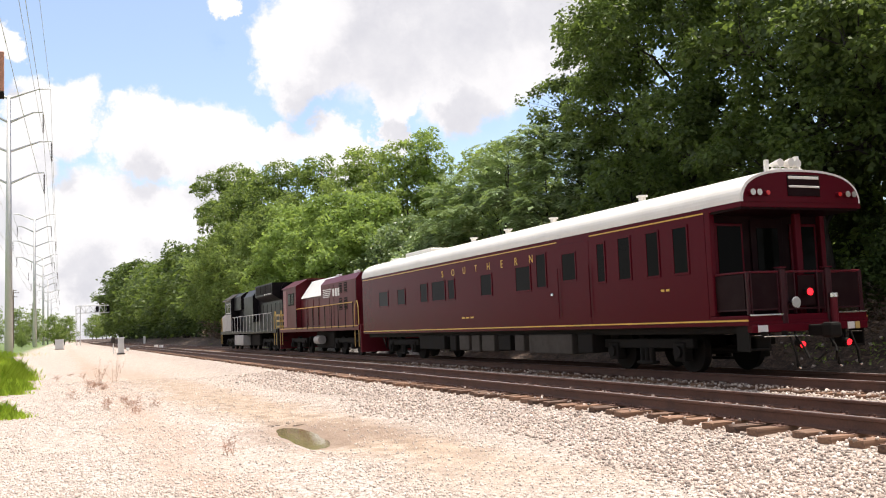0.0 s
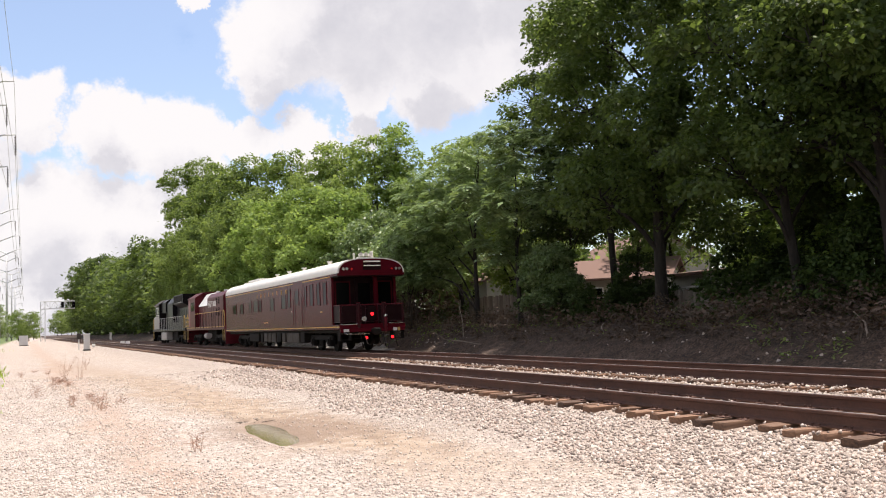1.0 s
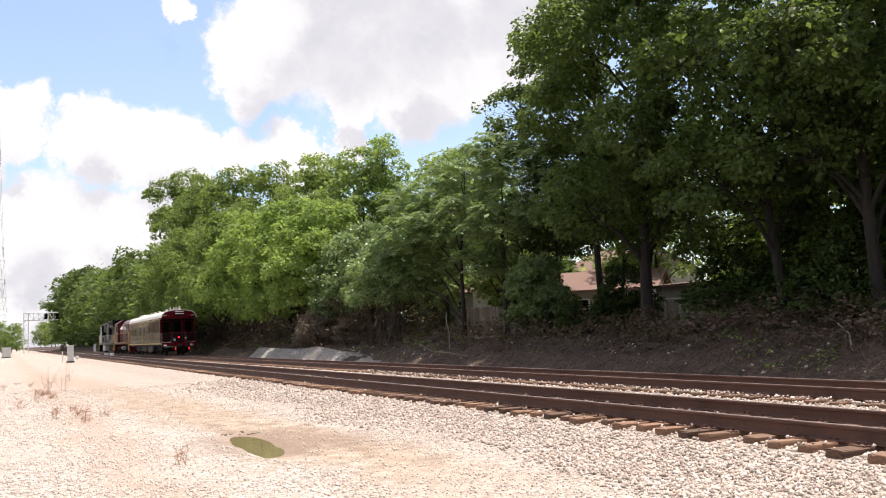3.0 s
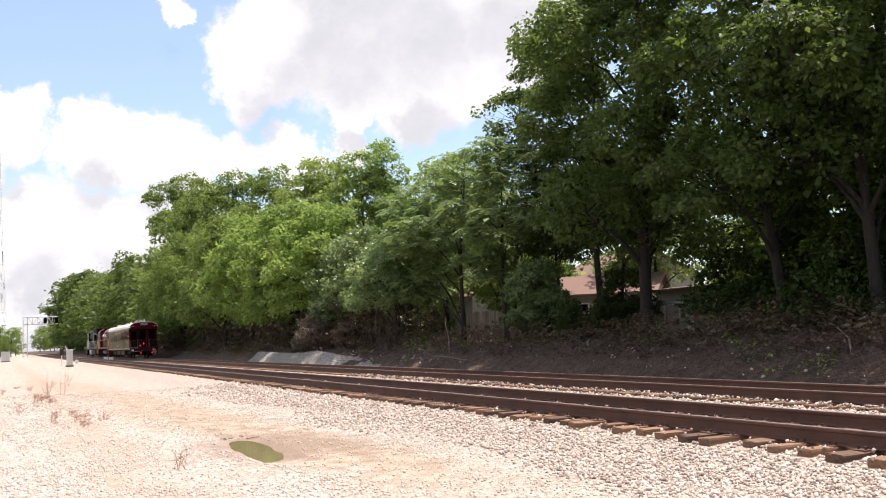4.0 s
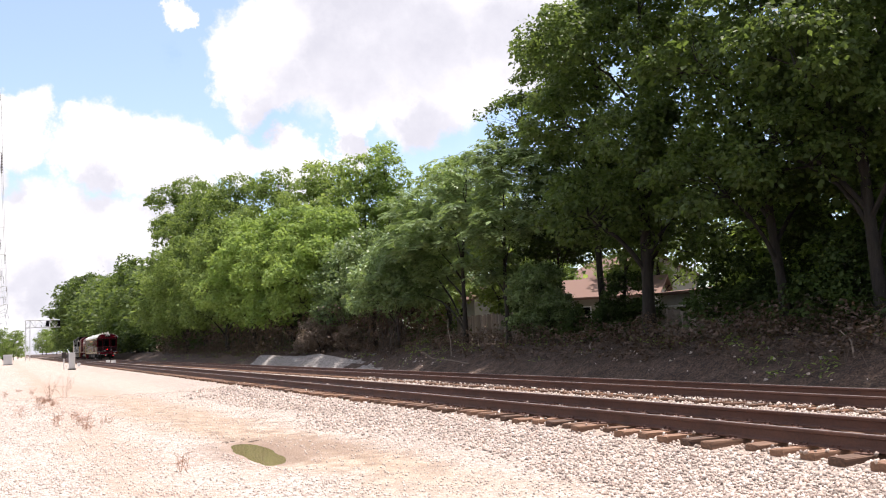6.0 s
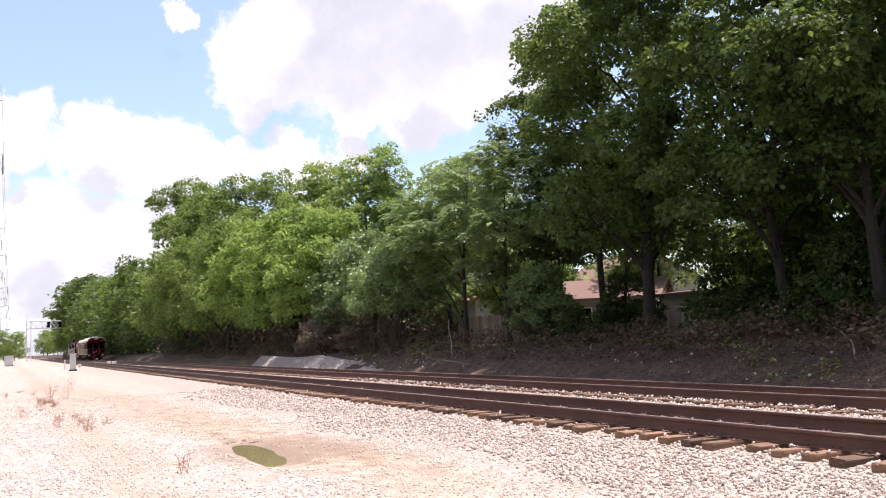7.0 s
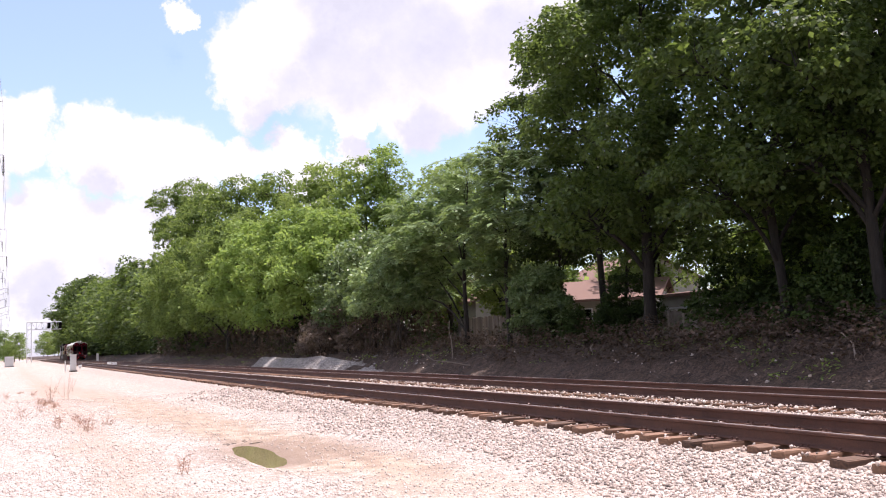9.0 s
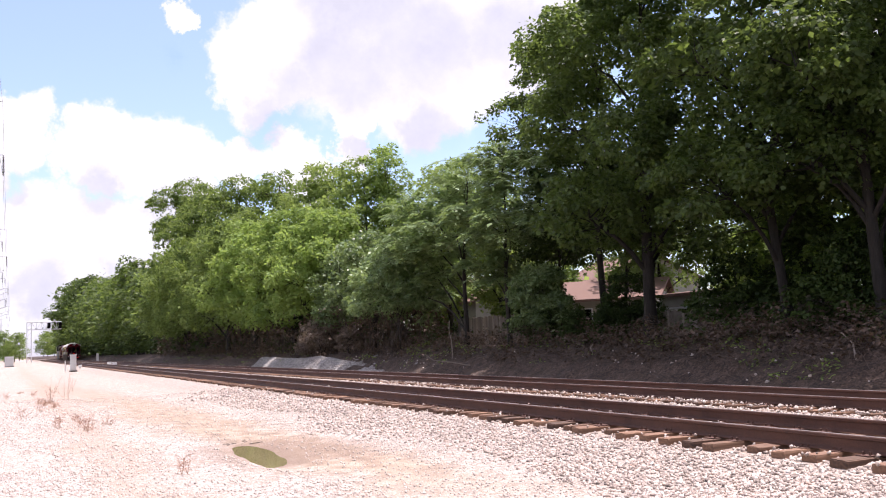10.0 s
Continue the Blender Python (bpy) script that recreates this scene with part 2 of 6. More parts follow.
def rail_material():
    m, nt, b, _ = material("rail_steel")
    n, fine = noise_tex(nt, 2.0, 5), noise_tex(nt, 40.0, 3)
    col = ramp(nt, mth(nt, "ADD", mth(nt, "MULTIPLY", n, 0.6), mth(nt, "MULTIPLY", fine, 0.4)), (0.3, (0.048, 0.021, 0.014)), (0.7, (0.125, 0.056, 0.036)))
    nt.links.new(col, b.inputs["Base Color"])
    b.inputs["Roughness"].default_value = 0.75
    bump(nt, b, fine, 0.4, 0.006)
    return m


def water_material():
    m, nt, b, _ = material("puddle_water")
    n = noise_tex(nt, 5.0, 3)
    nt.links.new(ramp(nt, n, (0.3, (0.165, 0.132, 0.070)), (0.7, (0.25, 0.20, 0.115))), b.inputs["Base Color"])
    b.inputs["Roughness"].default_value = 0.06
    b.inputs["Specular IOR Level"].default_value = 0.5
    bump(nt, b, noise_tex(nt, 9.0, 2), 0.03, 0.01)
    return m


M_GROUND, M_STONE = ground_material(), stone_material("ballast_stone", 0.2)
M_PEBBLE = stone_material("pale_pebble", 0.62)
M_RAIL, M_RAILTOP = rail_material(), painted("worn_rail_head", (0.34, 0.29, 0.28), 0.38, 0.6, 0.4, 2.0)
M_TIE = wood_material("creosoted_tie", (0.020, 0.012, 0.010), (0.25, 0.14, 0.085))
M_BARK = bark_material()
M_LEAF_DARK = leaf_material("broad_leaf", (0.023, 0.041, 0.012), (0.135, 0.195, 0.055), 0.5, 0.5, 0.35)
M_LEAF_GREEN = leaf_material("full_green_leaf", (0.044, 0.076, 0.022), (0.225, 0.305, 0.094), 0.48)
M_LEAF_MID = leaf_material("mid_green_leaf", (0.058, 0.096, 0.028), (0.265, 0.350, 0.112), 0.5)
M_LEAF_LIGHT = leaf_material("light_green_leaf", (0.088, 0.146, 0.038), (0.285, 0.390, 0.116), 0.5)
M_LEAF_SILVER = leaf_material("compound_leaf", (0.040, 0.076, 0.028), (0.265, 0.36, 0.155), 0.36, 0.42, 0.5)
M_LEAF_DRY = leaf_material("dry_brush", (0.040, 0.027, 0.020), (0.165, 0.115, 0.088), 0.2)
M_LEAF_STRAW = leaf_material("dead_straw", (0.090, 0.070, 0.058), (0.30, 0.235, 0.195), 0.25)
# darker, less translucent leaf: canopy shade is put into its colour
M_LEAF_SHADED = leaf_material("deep_green_leaf", (0.015, 0.030, 0.008), (0.068, 0.104, 0.024), 0.22)
M_WEED = painted("dry_weed_stalk", (0.40, 0.24, 0.17), 0.8, 0.0, 0.3)
# darker copy of the maroon: platform shade put into the posts and rails
M_MAROON_SHADED = painted("dark_railing_enamel", (0.028, 0.003, 0.006), 0.3, 0.0, 0.1, spec=0.2)
M_GRASS = leaf_material("verge_grass", (0.20, 0.32, 0.03), (0.42, 0.56, 0.08), 0.45)
M_MAROON = painted("maroon_enamel", (0.072, 0.0052, 0.0105), 0.2, 0.0, 0.08, 1.2, 0.0, dirt=(0.10, 0.03, 0.03), spec=0.05)
M_MAROON_LOCO = painted("dusty_maroon_paint", (0.092, 0.0115, 0.018), 0.3, 0.0, 0.3, 1.5, dirt=(0.13, 0.05, 0.05), spec=0.06)
M_ROOF = painted("silver_white_roof_paint", (0.72, 0.69, 0.64), 0.45, 0.0, 0.3, 1.5, dirt=(0.35, 0.31, 0.27))
M_GOLD = painted("gold_stripe_paint", (0.62, 0.36, 0.05), 0.4, 0.1, 0.15)
M_BLACK = painted("black_engine_paint", (0.007, 0.006, 0.007), 0.3, 0.0, 0.35, 1.8, dirt=(0.045, 0.035, 0.035), spec=0.06)
M_UNDER = painted("grimy_running_gear", (0.008, 0.007, 0.006), 0.75, 0.0, 0.5, 2.5, dirt=(0.034, 0.024, 0.019), spec=0.15)
M_GREYBOX = painted("grey_equipment_paint", (0.052, 0.044, 0.038), 0.65, 0.0, 0.7, 2.5, dirt=(0.02, 0.016, 0.013), spec=0.2)
M_WHITE = painted("white_paint", (0.72, 0.71, 0.69), 0.45, 0.0, 0.3, 2.0, dirt=(0.3, 0.27, 0.24))
M_STEEL = painted("galvanised_steel", (0.58, 0.57, 0.56), 0.5, 0.15, 0.3, 1.5, dirt=(0.28, 0.27, 0.26))
M_CHROME = painted("bright_metal", (0.7, 0.7, 0.7), 0.18, 1.0, 0.15)
M_GLASS = painted("dark_window_glass", (0.003, 0.0035, 0.003), 0.05, 0.0, 0.03, 1.0, spec=0.03)
M_CABPINK = painted("faded_maroon_cab_paint", (0.26, 0.10, 0.11), 0.4, 0.0, 0.3, 1.5, spec=0.2)
# pale grey for dusty tanks, and for sun glint on the engine's cab
M_DUST_GLINT = painted("dusty_pale_panel", (0.34, 0.32, 0.31), 0.5, 0.0, 0.5, 1.5, dirt=(0.14, 0.12, 0.11))
# near-black maroon: the shade inside the open platform is put into the colour
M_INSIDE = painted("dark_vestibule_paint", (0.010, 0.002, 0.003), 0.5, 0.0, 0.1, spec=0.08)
M_RED_GLOW = glow("red_lamp_glow", (1.0, 0.012, 0.02), 1.7)
M_LAMPGLASS = painted("clear_lamp_lens", (0.5, 0.49, 0.46), 0.15, 0.5, 0.2)
M_REDLENS = painted("red_lens", (0.6, 0.02, 0.02), 0.15, 0.0, 0.05)
M_YELLOW = painted("safety_yellow_paint", (0.46, 0.31, 0.09), 0.5, 0.0, 0.4)
M_SHINGLE = painted("brown_shingle", (0.17, 0.10, 0.078), 0.9, 0.0, 0.5, 3.0, dirt=(0.21, 0.135, 0.105))
M_SIDING = painted("pale_siding", (0.34, 0.33, 0.27), 0.8, 0.0, 0.3)
M_FENCE = wood_material("grey_fence_wood", (0.09, 0.07, 0.055), (0.30, 0.245, 0.20))
M_TWIG = wood_material("dead_twig_bark", (0.030, 0.022, 0.018), (0.15, 0.115, 0.09))
M_WATER = water_material()
M_POLE_WOOD = wood_material("weathered_pole", (0.10, 0.075, 0.055), (0.24, 0.19, 0.15))
M_INSUL = painted("brown_insulator", (0.10, 0.08, 0.075), 0.35, 0.0, 0.2)
M_BOARD = painted("rust_brown_board", (0.42, 0.20, 0.13), 0.6, 0.0, 0.4)


# ---------------------------------------------------------------- mesh helpers
def np_mesh(name, verts, faces, mats):
    """A mesh from an (n, 3) array and an (m, k) array of vertex numbers."""
    me = bpy.data.meshes.new(name)
    verts, faces = np.asarray(verts, np.float32), np.asarray(faces, np.int32)
    k = faces.shape[1]
    me.vertices.add(len(verts))
    me.vertices.foreach_set("co", verts.ravel())
    me.loops.add(faces.size)
    me.loops.foreach_set("vertex_index", faces.ravel())
    me.polygons.add(len(faces))
    me.polygons.foreach_set("loop_start", np.arange(0, faces.size, k, dtype=np.int32))
    me.update(calc_edges=True)
    for m in mats if isinstance(mats, (list, tuple)) else [mats]:
        me.materials.append(m)
    return me


def smooth(me):
    me.polygons.foreach_set("use_smooth", [True] * len(me.polygons))
    return me


def part(name, bm, mat, parent, label="", soft=False):
    me = bpy.data.meshes.new(name)
    bm.to_mesh(me)
    bm.free()
    me.materials.append(mat)
    if soft:
        smooth(me)
    ob = new(name, me)
    ob.parent = parent
    return tagged(ob, label)


def box(bm, lo, hi, bev=0.0, turn=None):
    """A box from corner to corner, its edges rounded by bev."""
    size = [b - a for a, b in zip(lo, hi)]
    mid = [(a + b) / 2 for a, b in zip(lo, hi)]
    vs = bmesh.ops.create_cube(bm, size=1.0)["verts"]
    bmesh.ops.scale(bm, vec=size, verts=vs)
    if bev:
        es = list({e for v in vs for e in v.link_edges})
        vs = list({v for f in bmesh.ops.bevel(bm, geom=es, offset=min(bev, min(size) * 0.45), segments=2, affect="EDGES", profile=0.5)["faces"] for v in f.verts} | {v for v in vs if v.is_valid})
    if turn is not None:
        bmesh.ops.transform(bm, matrix=turn, verts=vs)
    bmesh.ops.translate(bm, vec=mid, verts=vs)
    return bm


def rod(bm, a, b, r, r2=None, seg=10):
    a, b = Vector(a), Vector(b)
    m = Matrix.Translation((a + b) / 2) @ (b - a).to_track_quat("Z", "Y").to_matrix().to_4x4()
    bmesh.ops.create_cone(bm, cap_ends=True, segments=seg, radius1=r, radius2=r if r2 is None else r2, depth=(b - a).length, matrix=m)
    return bm


def prism(bm, outline, y0, y1):
    """An outline in x and z, drawn out along y."""
    a = [bm.verts.new((x, y0, z)) for x, z in outline]
    b = [bm.verts.new((x, y1, z)) for x, z in outline]
    n = len(a)
    bm.faces.new(a)
    bm.faces.new(list(reversed(b)))
    for i in range(n):
        bm.faces.new((a[(i + 1) % n], a[i], b[i], b[(i + 1) % n]))
    bmesh.ops.recalc_face_normals(bm, faces=bm.faces)
    return bm


def B():
    return bmesh.new()


def thing(name, at, label, category, group="", kind=""):
    ob = new(name)
    ob.matrix_world = pose(*at) if not isinstance(at, Matrix) else at
    return tagged(ob, label, category, group, kind)


def hashnoise(x, y, seed=0):
    """Smooth value noise in 0..1 on arrays."""
    x, y = np.asarray(x, float), np.asarray(y, float)
    xi, yi = np.floor(x), np.floor(y)
    fx, fy = x - xi, y - yi
    fx, fy = fx * fx * (3 - 2 * fx), fy * fy * (3 - 2 * fy)

    def h(a, b):
        v = np.sin(a * 127.1 + b * 311.7 + seed * 74.7) * 43758.5453
        return v - np.floor(v)
    return (h(xi, yi) * (1 - fx) + h(xi + 1, yi) * fx) * (1 - fy) + (h(xi, yi + 1) * (1 - fx) + h(xi + 1, yi + 1) * fx) * fy


# ---------------------------------------------------------------- ground
PUDDLE = (3.47, 14.5, 0.30, 1.6)


def ground_z(x, y):
    x, y = np.asarray(x, float), np.asarray(y, float)
    z = np.interp(x, [-400, -60, -12, 0, 5.6, 6.5, 7.7, 8.25, 10.6, 11.0, 11.45, 11.9, 12.3, 14.95, 15.3, 15.9, 16.4, 17.4, 19.0, 22.0, 60, 400],
                  [-0.3, -0.3, -0.3, -0.38, -0.42, -0.43, -0.315, -0.255, -0.25, -0.27, -0.28, -0.27, -0.25, -0.25, -0.27, -0.42, -0.25, 0.3, 0.78, 0.92, 1.3, 2.0])
    rough = np.where(x < 6.3, 0.06, np.where(x > 15.6, 0.22, 0.012))
    px, py, rx, ry = PUDDLE
    e = np.sqrt(((x - px - 0.06 * (y - py)) / rx) ** 2 + ((y - py) / ry) ** 2) + 0.45 * (hashnoise(x * 4.1, y * 2.1, 5) - 0.5)
    calm = np.clip((e - 0.7) / 1.6, 0.08, 1)
    z = z + calm * rough * ((hashnoise(x * 0.55, y * 0.4, 1) - 0.5) + 0.5 * (hashnoise(x * 1.9, y * 1.6, 2) - 0.5))
    z = z - 0.06 * np.clip(1.6 - e, 0, 1)
    z = z + np.where(x > 15.9, 0.16, 0.0) * (hashnoise(x * 3.3, y * 2.6, 7) - 0.5)
    return z


def build_ground():
    xs = np.unique(np.concatenate([np.linspace(-2500, -60, 12), np.linspace(-60, -6, 28), np.arange(-6, 2.5, 0.25), np.arange(2.5, 4.6, 0.08), np.arange(4.6, 24, 0.25), np.linspace(24, 60, 20), np.linspace(60, 2500, 12)]))
    ys = np.unique(np.concatenate([np.linspace(-300, 0, 12), np.arange(0, 40, 0.3), np.linspace(40, 120, 90), np.linspace(120, 400, 50), np.linspace(400, 3500, 30)]))
    X, Y = np.meshgrid(xs, ys)
    V = np.stack([X, Y, ground_z(X, Y)], -1).reshape(-1, 3)
    nx, ny = len(xs), len(ys)
    i = (np.arange(ny - 1)[:, None] * nx + np.arange(nx - 1)[None]).ravel()
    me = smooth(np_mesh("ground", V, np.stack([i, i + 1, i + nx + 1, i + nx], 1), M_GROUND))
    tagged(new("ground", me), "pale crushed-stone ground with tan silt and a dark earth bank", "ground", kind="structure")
    # puddle
    px, py, rx, ry = PUDDLE
    a = np.linspace(0, 2 * math.pi, 40, endpoint=False)
    V = np.stack([px + rx * 1.6 * np.cos(a) + 0.06 * ry * np.sin(a), py + ry * 1.5 * np.sin(a), np.full(40, -0.405 - 0.034)], 1)
    tagged(new("puddle", np_mesh("puddle", V, np.arange(40)[None], M_WATER)), "shallow muddy olive puddle on the gravel", "puddle", kind="structure")


build_ground()


def stones(name, x, y, z, size, mat, label, seed):
    """Many broken stones at the given places, joined."""
    rng = np.random.default_rng(seed)
    bm = B()
    bmesh.ops.create_cube(bm, size=1.25)
    V0 = np.array([v.co for v in bm.verts])
    F0 = np.array([[v.index for v in f.verts] for f in bm.faces])
    bm.free()
    n, k = len(x), len(V0)
    shapes = V0[None] * (1 + rng.uniform(-0.42, 0.3, (24, k, 3)))
    V = shapes[rng.integers(0, 24, n)] * rng.uniform(0.5, 1.1, (n, 1, 3)) * np.asarray(size)[:, None, None] * 0.62
    q = rng.normal(size=(n, 4))
    q /= np.linalg.norm(q, axis=1)[:, None]
    w, a, b, c = q.T
    R = np.stack([1 - 2 * (b * b + c * c), 2 * (a * b - c * w), 2 * (a * c + b * w), 2 * (a * b + c * w), 1 - 2 * (a * a + c * c), 2 * (b * c - a * w),
                  2 * (a * c - b * w), 2 * (b * c + a * w), 1 - 2 * (a * a + b * b)], 1).reshape(n, 3, 3)
    V = np.einsum("nij,nkj->nki", R, V) + np.stack([x, y, z], 1)[:, None]
    F = (F0[None] + (np.arange(n) * k)[:, None, None]).reshape(-1, 4)
    return tagged(new(name, np_mesh(name, V.reshape(-1, 3), F, mat)), label, "gravel", kind="stuff")


def build_stones():
    rng = np.random.default_rng(4)
    # in the wedge of ground before the camera; thinner and coarser with distance
    def wedge(n, r0, r1, power):
        d = r0 + (r1 - r0) * rng.random(n) ** power
        az = np.radians(rng.uniform(-6, 53, n))
        return d * np.sin(az), d * np.cos(az), d
    x, y, d = wedge(100000, 8.0, 38.0, 1.6)
    ballast = (x > 5.2 + 1.5 * hashnoise(x * 0.6, y * 0.35, 12) + rng.normal(0, 0.25, len(x))) & (x < 15.6)
    e = np.sqrt(((x - PUDDLE[0]) / PUDDLE[2]) ** 2 + ((y - PUDDLE[1]) / PUDDLE[3]) ** 2)
    bare = (hashnoise(x * 0.8 + 3, y * 0.5, 9) > 0.62) | (np.abs(x - (4.95 - 0.052 * y)) < 0.9 * hashnoise(x * 0.7, y * 0.6, 3) + 0.25)
    keep = ballast | ((e > 1.5) & (x < 15.6) & (~bare | (rng.random(len(x)) < 0.35)) & (rng.random(len(x)) < 0.62))
    # none on the rails
    tied = np.zeros(len(x), bool)
    for c in (TRACK_NEAR, TRACK_FAR):
        for s in (-0.7525, 0.7525):
            keep &= np.abs(x - c - s) > 0.11
        # bare tie tops
        on = (np.abs(x - c) < 1.36) & (np.abs((y - 9.748 + 0.2475) % 0.495 - 0.2475) < 0.135)
        keep &= ~on | (rng.random(len(x)) < (0.05 if c == TRACK_NEAR else 0.6))
        tied |= on
    x, y, d, ballast, tied = x[keep], y[keep], d[keep], ballast[keep], tied[keep]
    size = np.where(ballast, rng.uniform(0.028, 0.062, len(x)), rng.uniform(0.014, 0.04, len(x))) * (1 + np.clip(d - 14, 0, 20) * 0.02)
    # between the ties the stones lie below their tops
    z = np.where(tied, -0.188, ground_z(x, y)) + size * 0.12
    for sel, nm, lb, sd in ((ballast, "ballast_stones", "pale pink and grey crushed ballast stones", 1), (~ballast, "gravel_stones", "small pale gravel stones on the ground", 2)):
        stones(nm, x[sel], y[sel], z[sel], size[sel], M_STONE if sd == 1 else M_PEBBLE, lb, sd)


build_stones()


# ---------------------------------------------------------------- tracks
def rail_outline():
    half = [(0.076, -0.186), (0.076, -0.176), (0.016, -0.160), (0.009, -0.14), (0.009, -0.055), (0.036, -0.042), (0.0375, -0.012), (0.030, -0.001)]
    return [(-x, z) for x, z in half] + [(x, z) for x, z in reversed(half)]


def build_track(name, c, label):
    tr = thing(name, (c, 0, 0), label, "railway track", kind="structure")
    for s in (-0.7525, 0.7525):
        bm = prism(B(), rail_outline(), -40, 900)
        for f in bm.faces:
            if f.calc_center_median().z > -0.005:
                f.material_index = 1
        ob = part("rail", bm, M_RAIL, tr)
        ob.data.materials.append(M_RAILTOP)
        ob.location.x = s
    rng = random.Random(int(c * 10))
    shapes = []
    for i in range(5):
        bm = box(B(), (-1.295, -0.112, -0.178), (1.295, 0.112, 0.0), 0.014)
        for v in bm.verts:
            v.co += Vector((rng.uniform(-0.012, 0.012), rng.uniform(-0.008, 0.008), rng.uniform(-0.006, 0.004)))
        me = bpy.data.meshes.new("tie")
        bm.to_mesh(me)
        bm.free()
        me.materials.append(M_TIE)
        shapes.append(me)
    plate = bpy.data.meshes.new("tie_plate")
    bm = B()
    for s in (-0.7525, 0.7525):
        box(bm, (s - 0.18, -0.09, -0.008), (s + 0.18, 0.09, 0.012))
        for dx in (-0.11, 0.11):
            for dy in (-0.05, 0.05):
                box(bm, (s + dx - 0.012, dy - 0.012, 0.01), (s + dx + 0.012, dy + 0.012, 0.045))
    bm.to_mesh(plate)
    bm.free()
    plate.materials.append(M_RAIL)
    y = 9.748 - 0.495 * 14
    while y < 95:
        t = new("tie", rng.choice(shapes))
        t.parent = tr
        t.matrix_basis = pose(rng.gauss(0, 0.05), y + rng.gauss(0, 0.025), -0.193 + rng.uniform(-0.012, 0.004), rng.gauss(0, 1.0), 0, rng.gauss(0, 1.4))
        if y < 28:
            p = new("tie_plate", plate)
            p.parent = t
        y += 0.495
    bm = B()
    while y < 330:
        box(bm, (-1.295, y - 0.112, -0.37), (1.295, y + 0.112, -0.193))
        y += 0.495
    tagged(part("far_ties", bm, M_TIE, tr), kind="stuff")


build_track("track_near", TRACK_NEAR, "rusty steel rails on weathered wooden ties in pale ballast")
build_track("track_far", TRACK_FAR, "second rusty railway track beside the earth bank")


# ---------------------------------------------------------------- trees
def tube(V, F, pts, radii, seg=7):
    """Adds a bent tapering tube to the lists V and F."""
    base = len(V)
    for i, (p, r) in enumerate(zip(pts, radii)):
        d = (pts[min(i + 1, len(pts) - 1)] - pts[max(i - 1, 0)]).normalized()
        u = d.orthogonal().normalized()
        w = d.cross(u)
        for k in range(seg):
            a = 2 * math.pi * k / seg
            V.append(p + (u * math.cos(a) + w * math.sin(a)) * r)
    for i in range(len(pts) - 1):
        for k in range(seg):
            a, b = base + i * seg + k, base + i * seg + (k + 1) % seg
            F.append((a, b, b + seg, a + seg))


def leaves(centres, per, spread, size, rng, long=1.7, droop=0.0, spray=11, star=1.55):
    """Pointed folded leaves in small sprays round the clump centres: vertex and face arrays."""
    k = max(1, per // spray)
    c = np.repeat(centres, k, 0)
    c = c + rng.normal(size=c.shape) * spread * np.array([1, 1, 0.62])
    c = np.repeat(c, spray, 0)
    n = len(c)
    off = rng.normal(size=(n, 3)) * size * star * np.array([1, 1, 0.55])
    p = c + off
    az = np.arctan2(off[:, 1], off[:, 0]) + rng.normal(0, 0.7, n)
    el = rng.normal(-0.3 - droop, 0.4, n)
    along = np.stack([np.cos(az) * np.cos(el), np.sin(az) * np.cos(el), np.sin(el)], 1)
    up = np.stack([rng.normal(0, 0.45, n), rng.normal(0, 0.45, n), np.ones(n)], 1)
    side = np.cross(along, up)
    side /= np.linalg.norm(side, axis=1)[:, None] + 1e-6
    nor = np.cross(side, along)
    s = (size * rng.uniform(0.6, 1.3, n))[:, None]
    a, b = p, p + along * s * long
    m = p + along * s * long * 0.45
    l, r = m + side * s * 0.5 + nor * s * 0.12, m - side * s * 0.5 + nor * s * 0.12
    V = np.stack([a, l, b, r], 1).reshape(-1, 3)
    return V, np.arange(n * 4).reshape(n, 4)


def sprays(hubs, outs, reach, per, size, rng, long=1.45, flat=0.85, lift=0.4):
    """Domes of pointed folded leaves, one round each hub, turned outward: vertex and face arrays."""
    h, o, br = np.repeat(hubs, per, 0), np.repeat(outs, per, 0), np.repeat(reach, per)[:, None]
    n = len(h)
    e = rng.normal(size=(n, 3))
    e[:, 2] = np.abs(e[:, 2]) * 0.95 - 0.32
    e += o * 0.45
    e /= np.linalg.norm(e, axis=1)[:, None]
    # ragged rim: some twigs reach further than others
    twig = 0.72 + 0.5 * hashnoise(e[:, 0] * 4.2 + h[:, 1] * 3.7, e[:, 1] * 4.2 + h[:, 2] * 5.1 + h[:, 0], 3)
    p = h + e * br * np.array([1, 1, flat]) * (rng.uniform(0.35, 1.0, (n, 1)) ** 0.5) * twig[:, None]
    nor = e * 0.5 + np.array([0, 0, lift]) + rng.normal(0, 0.45, (n, 3))
    nor /= np.linalg.norm(nor, axis=1)[:, None]
    al = e * np.array([1, 1, 0.3]) + np.array([0, 0, -0.3]) + rng.normal(0, 0.5, (n, 3))
    al -= nor * np.sum(al * nor, 1)[:, None]
    al /= np.linalg.norm(al, axis=1)[:, None] + 1e-6
    side = np.cross(al, nor)
    s = (size * rng.uniform(0.6, 1.35, n))[:, None]
    m = p + al * s * long * 0.45 + nor * s * 0.1
    V = np.stack([p, m + side * s * 0.5, p + al * s * long, m - side * s * 0.5], 1).reshape(-1, 3)
    return V, np.arange(n * 4).reshape(n, 4)


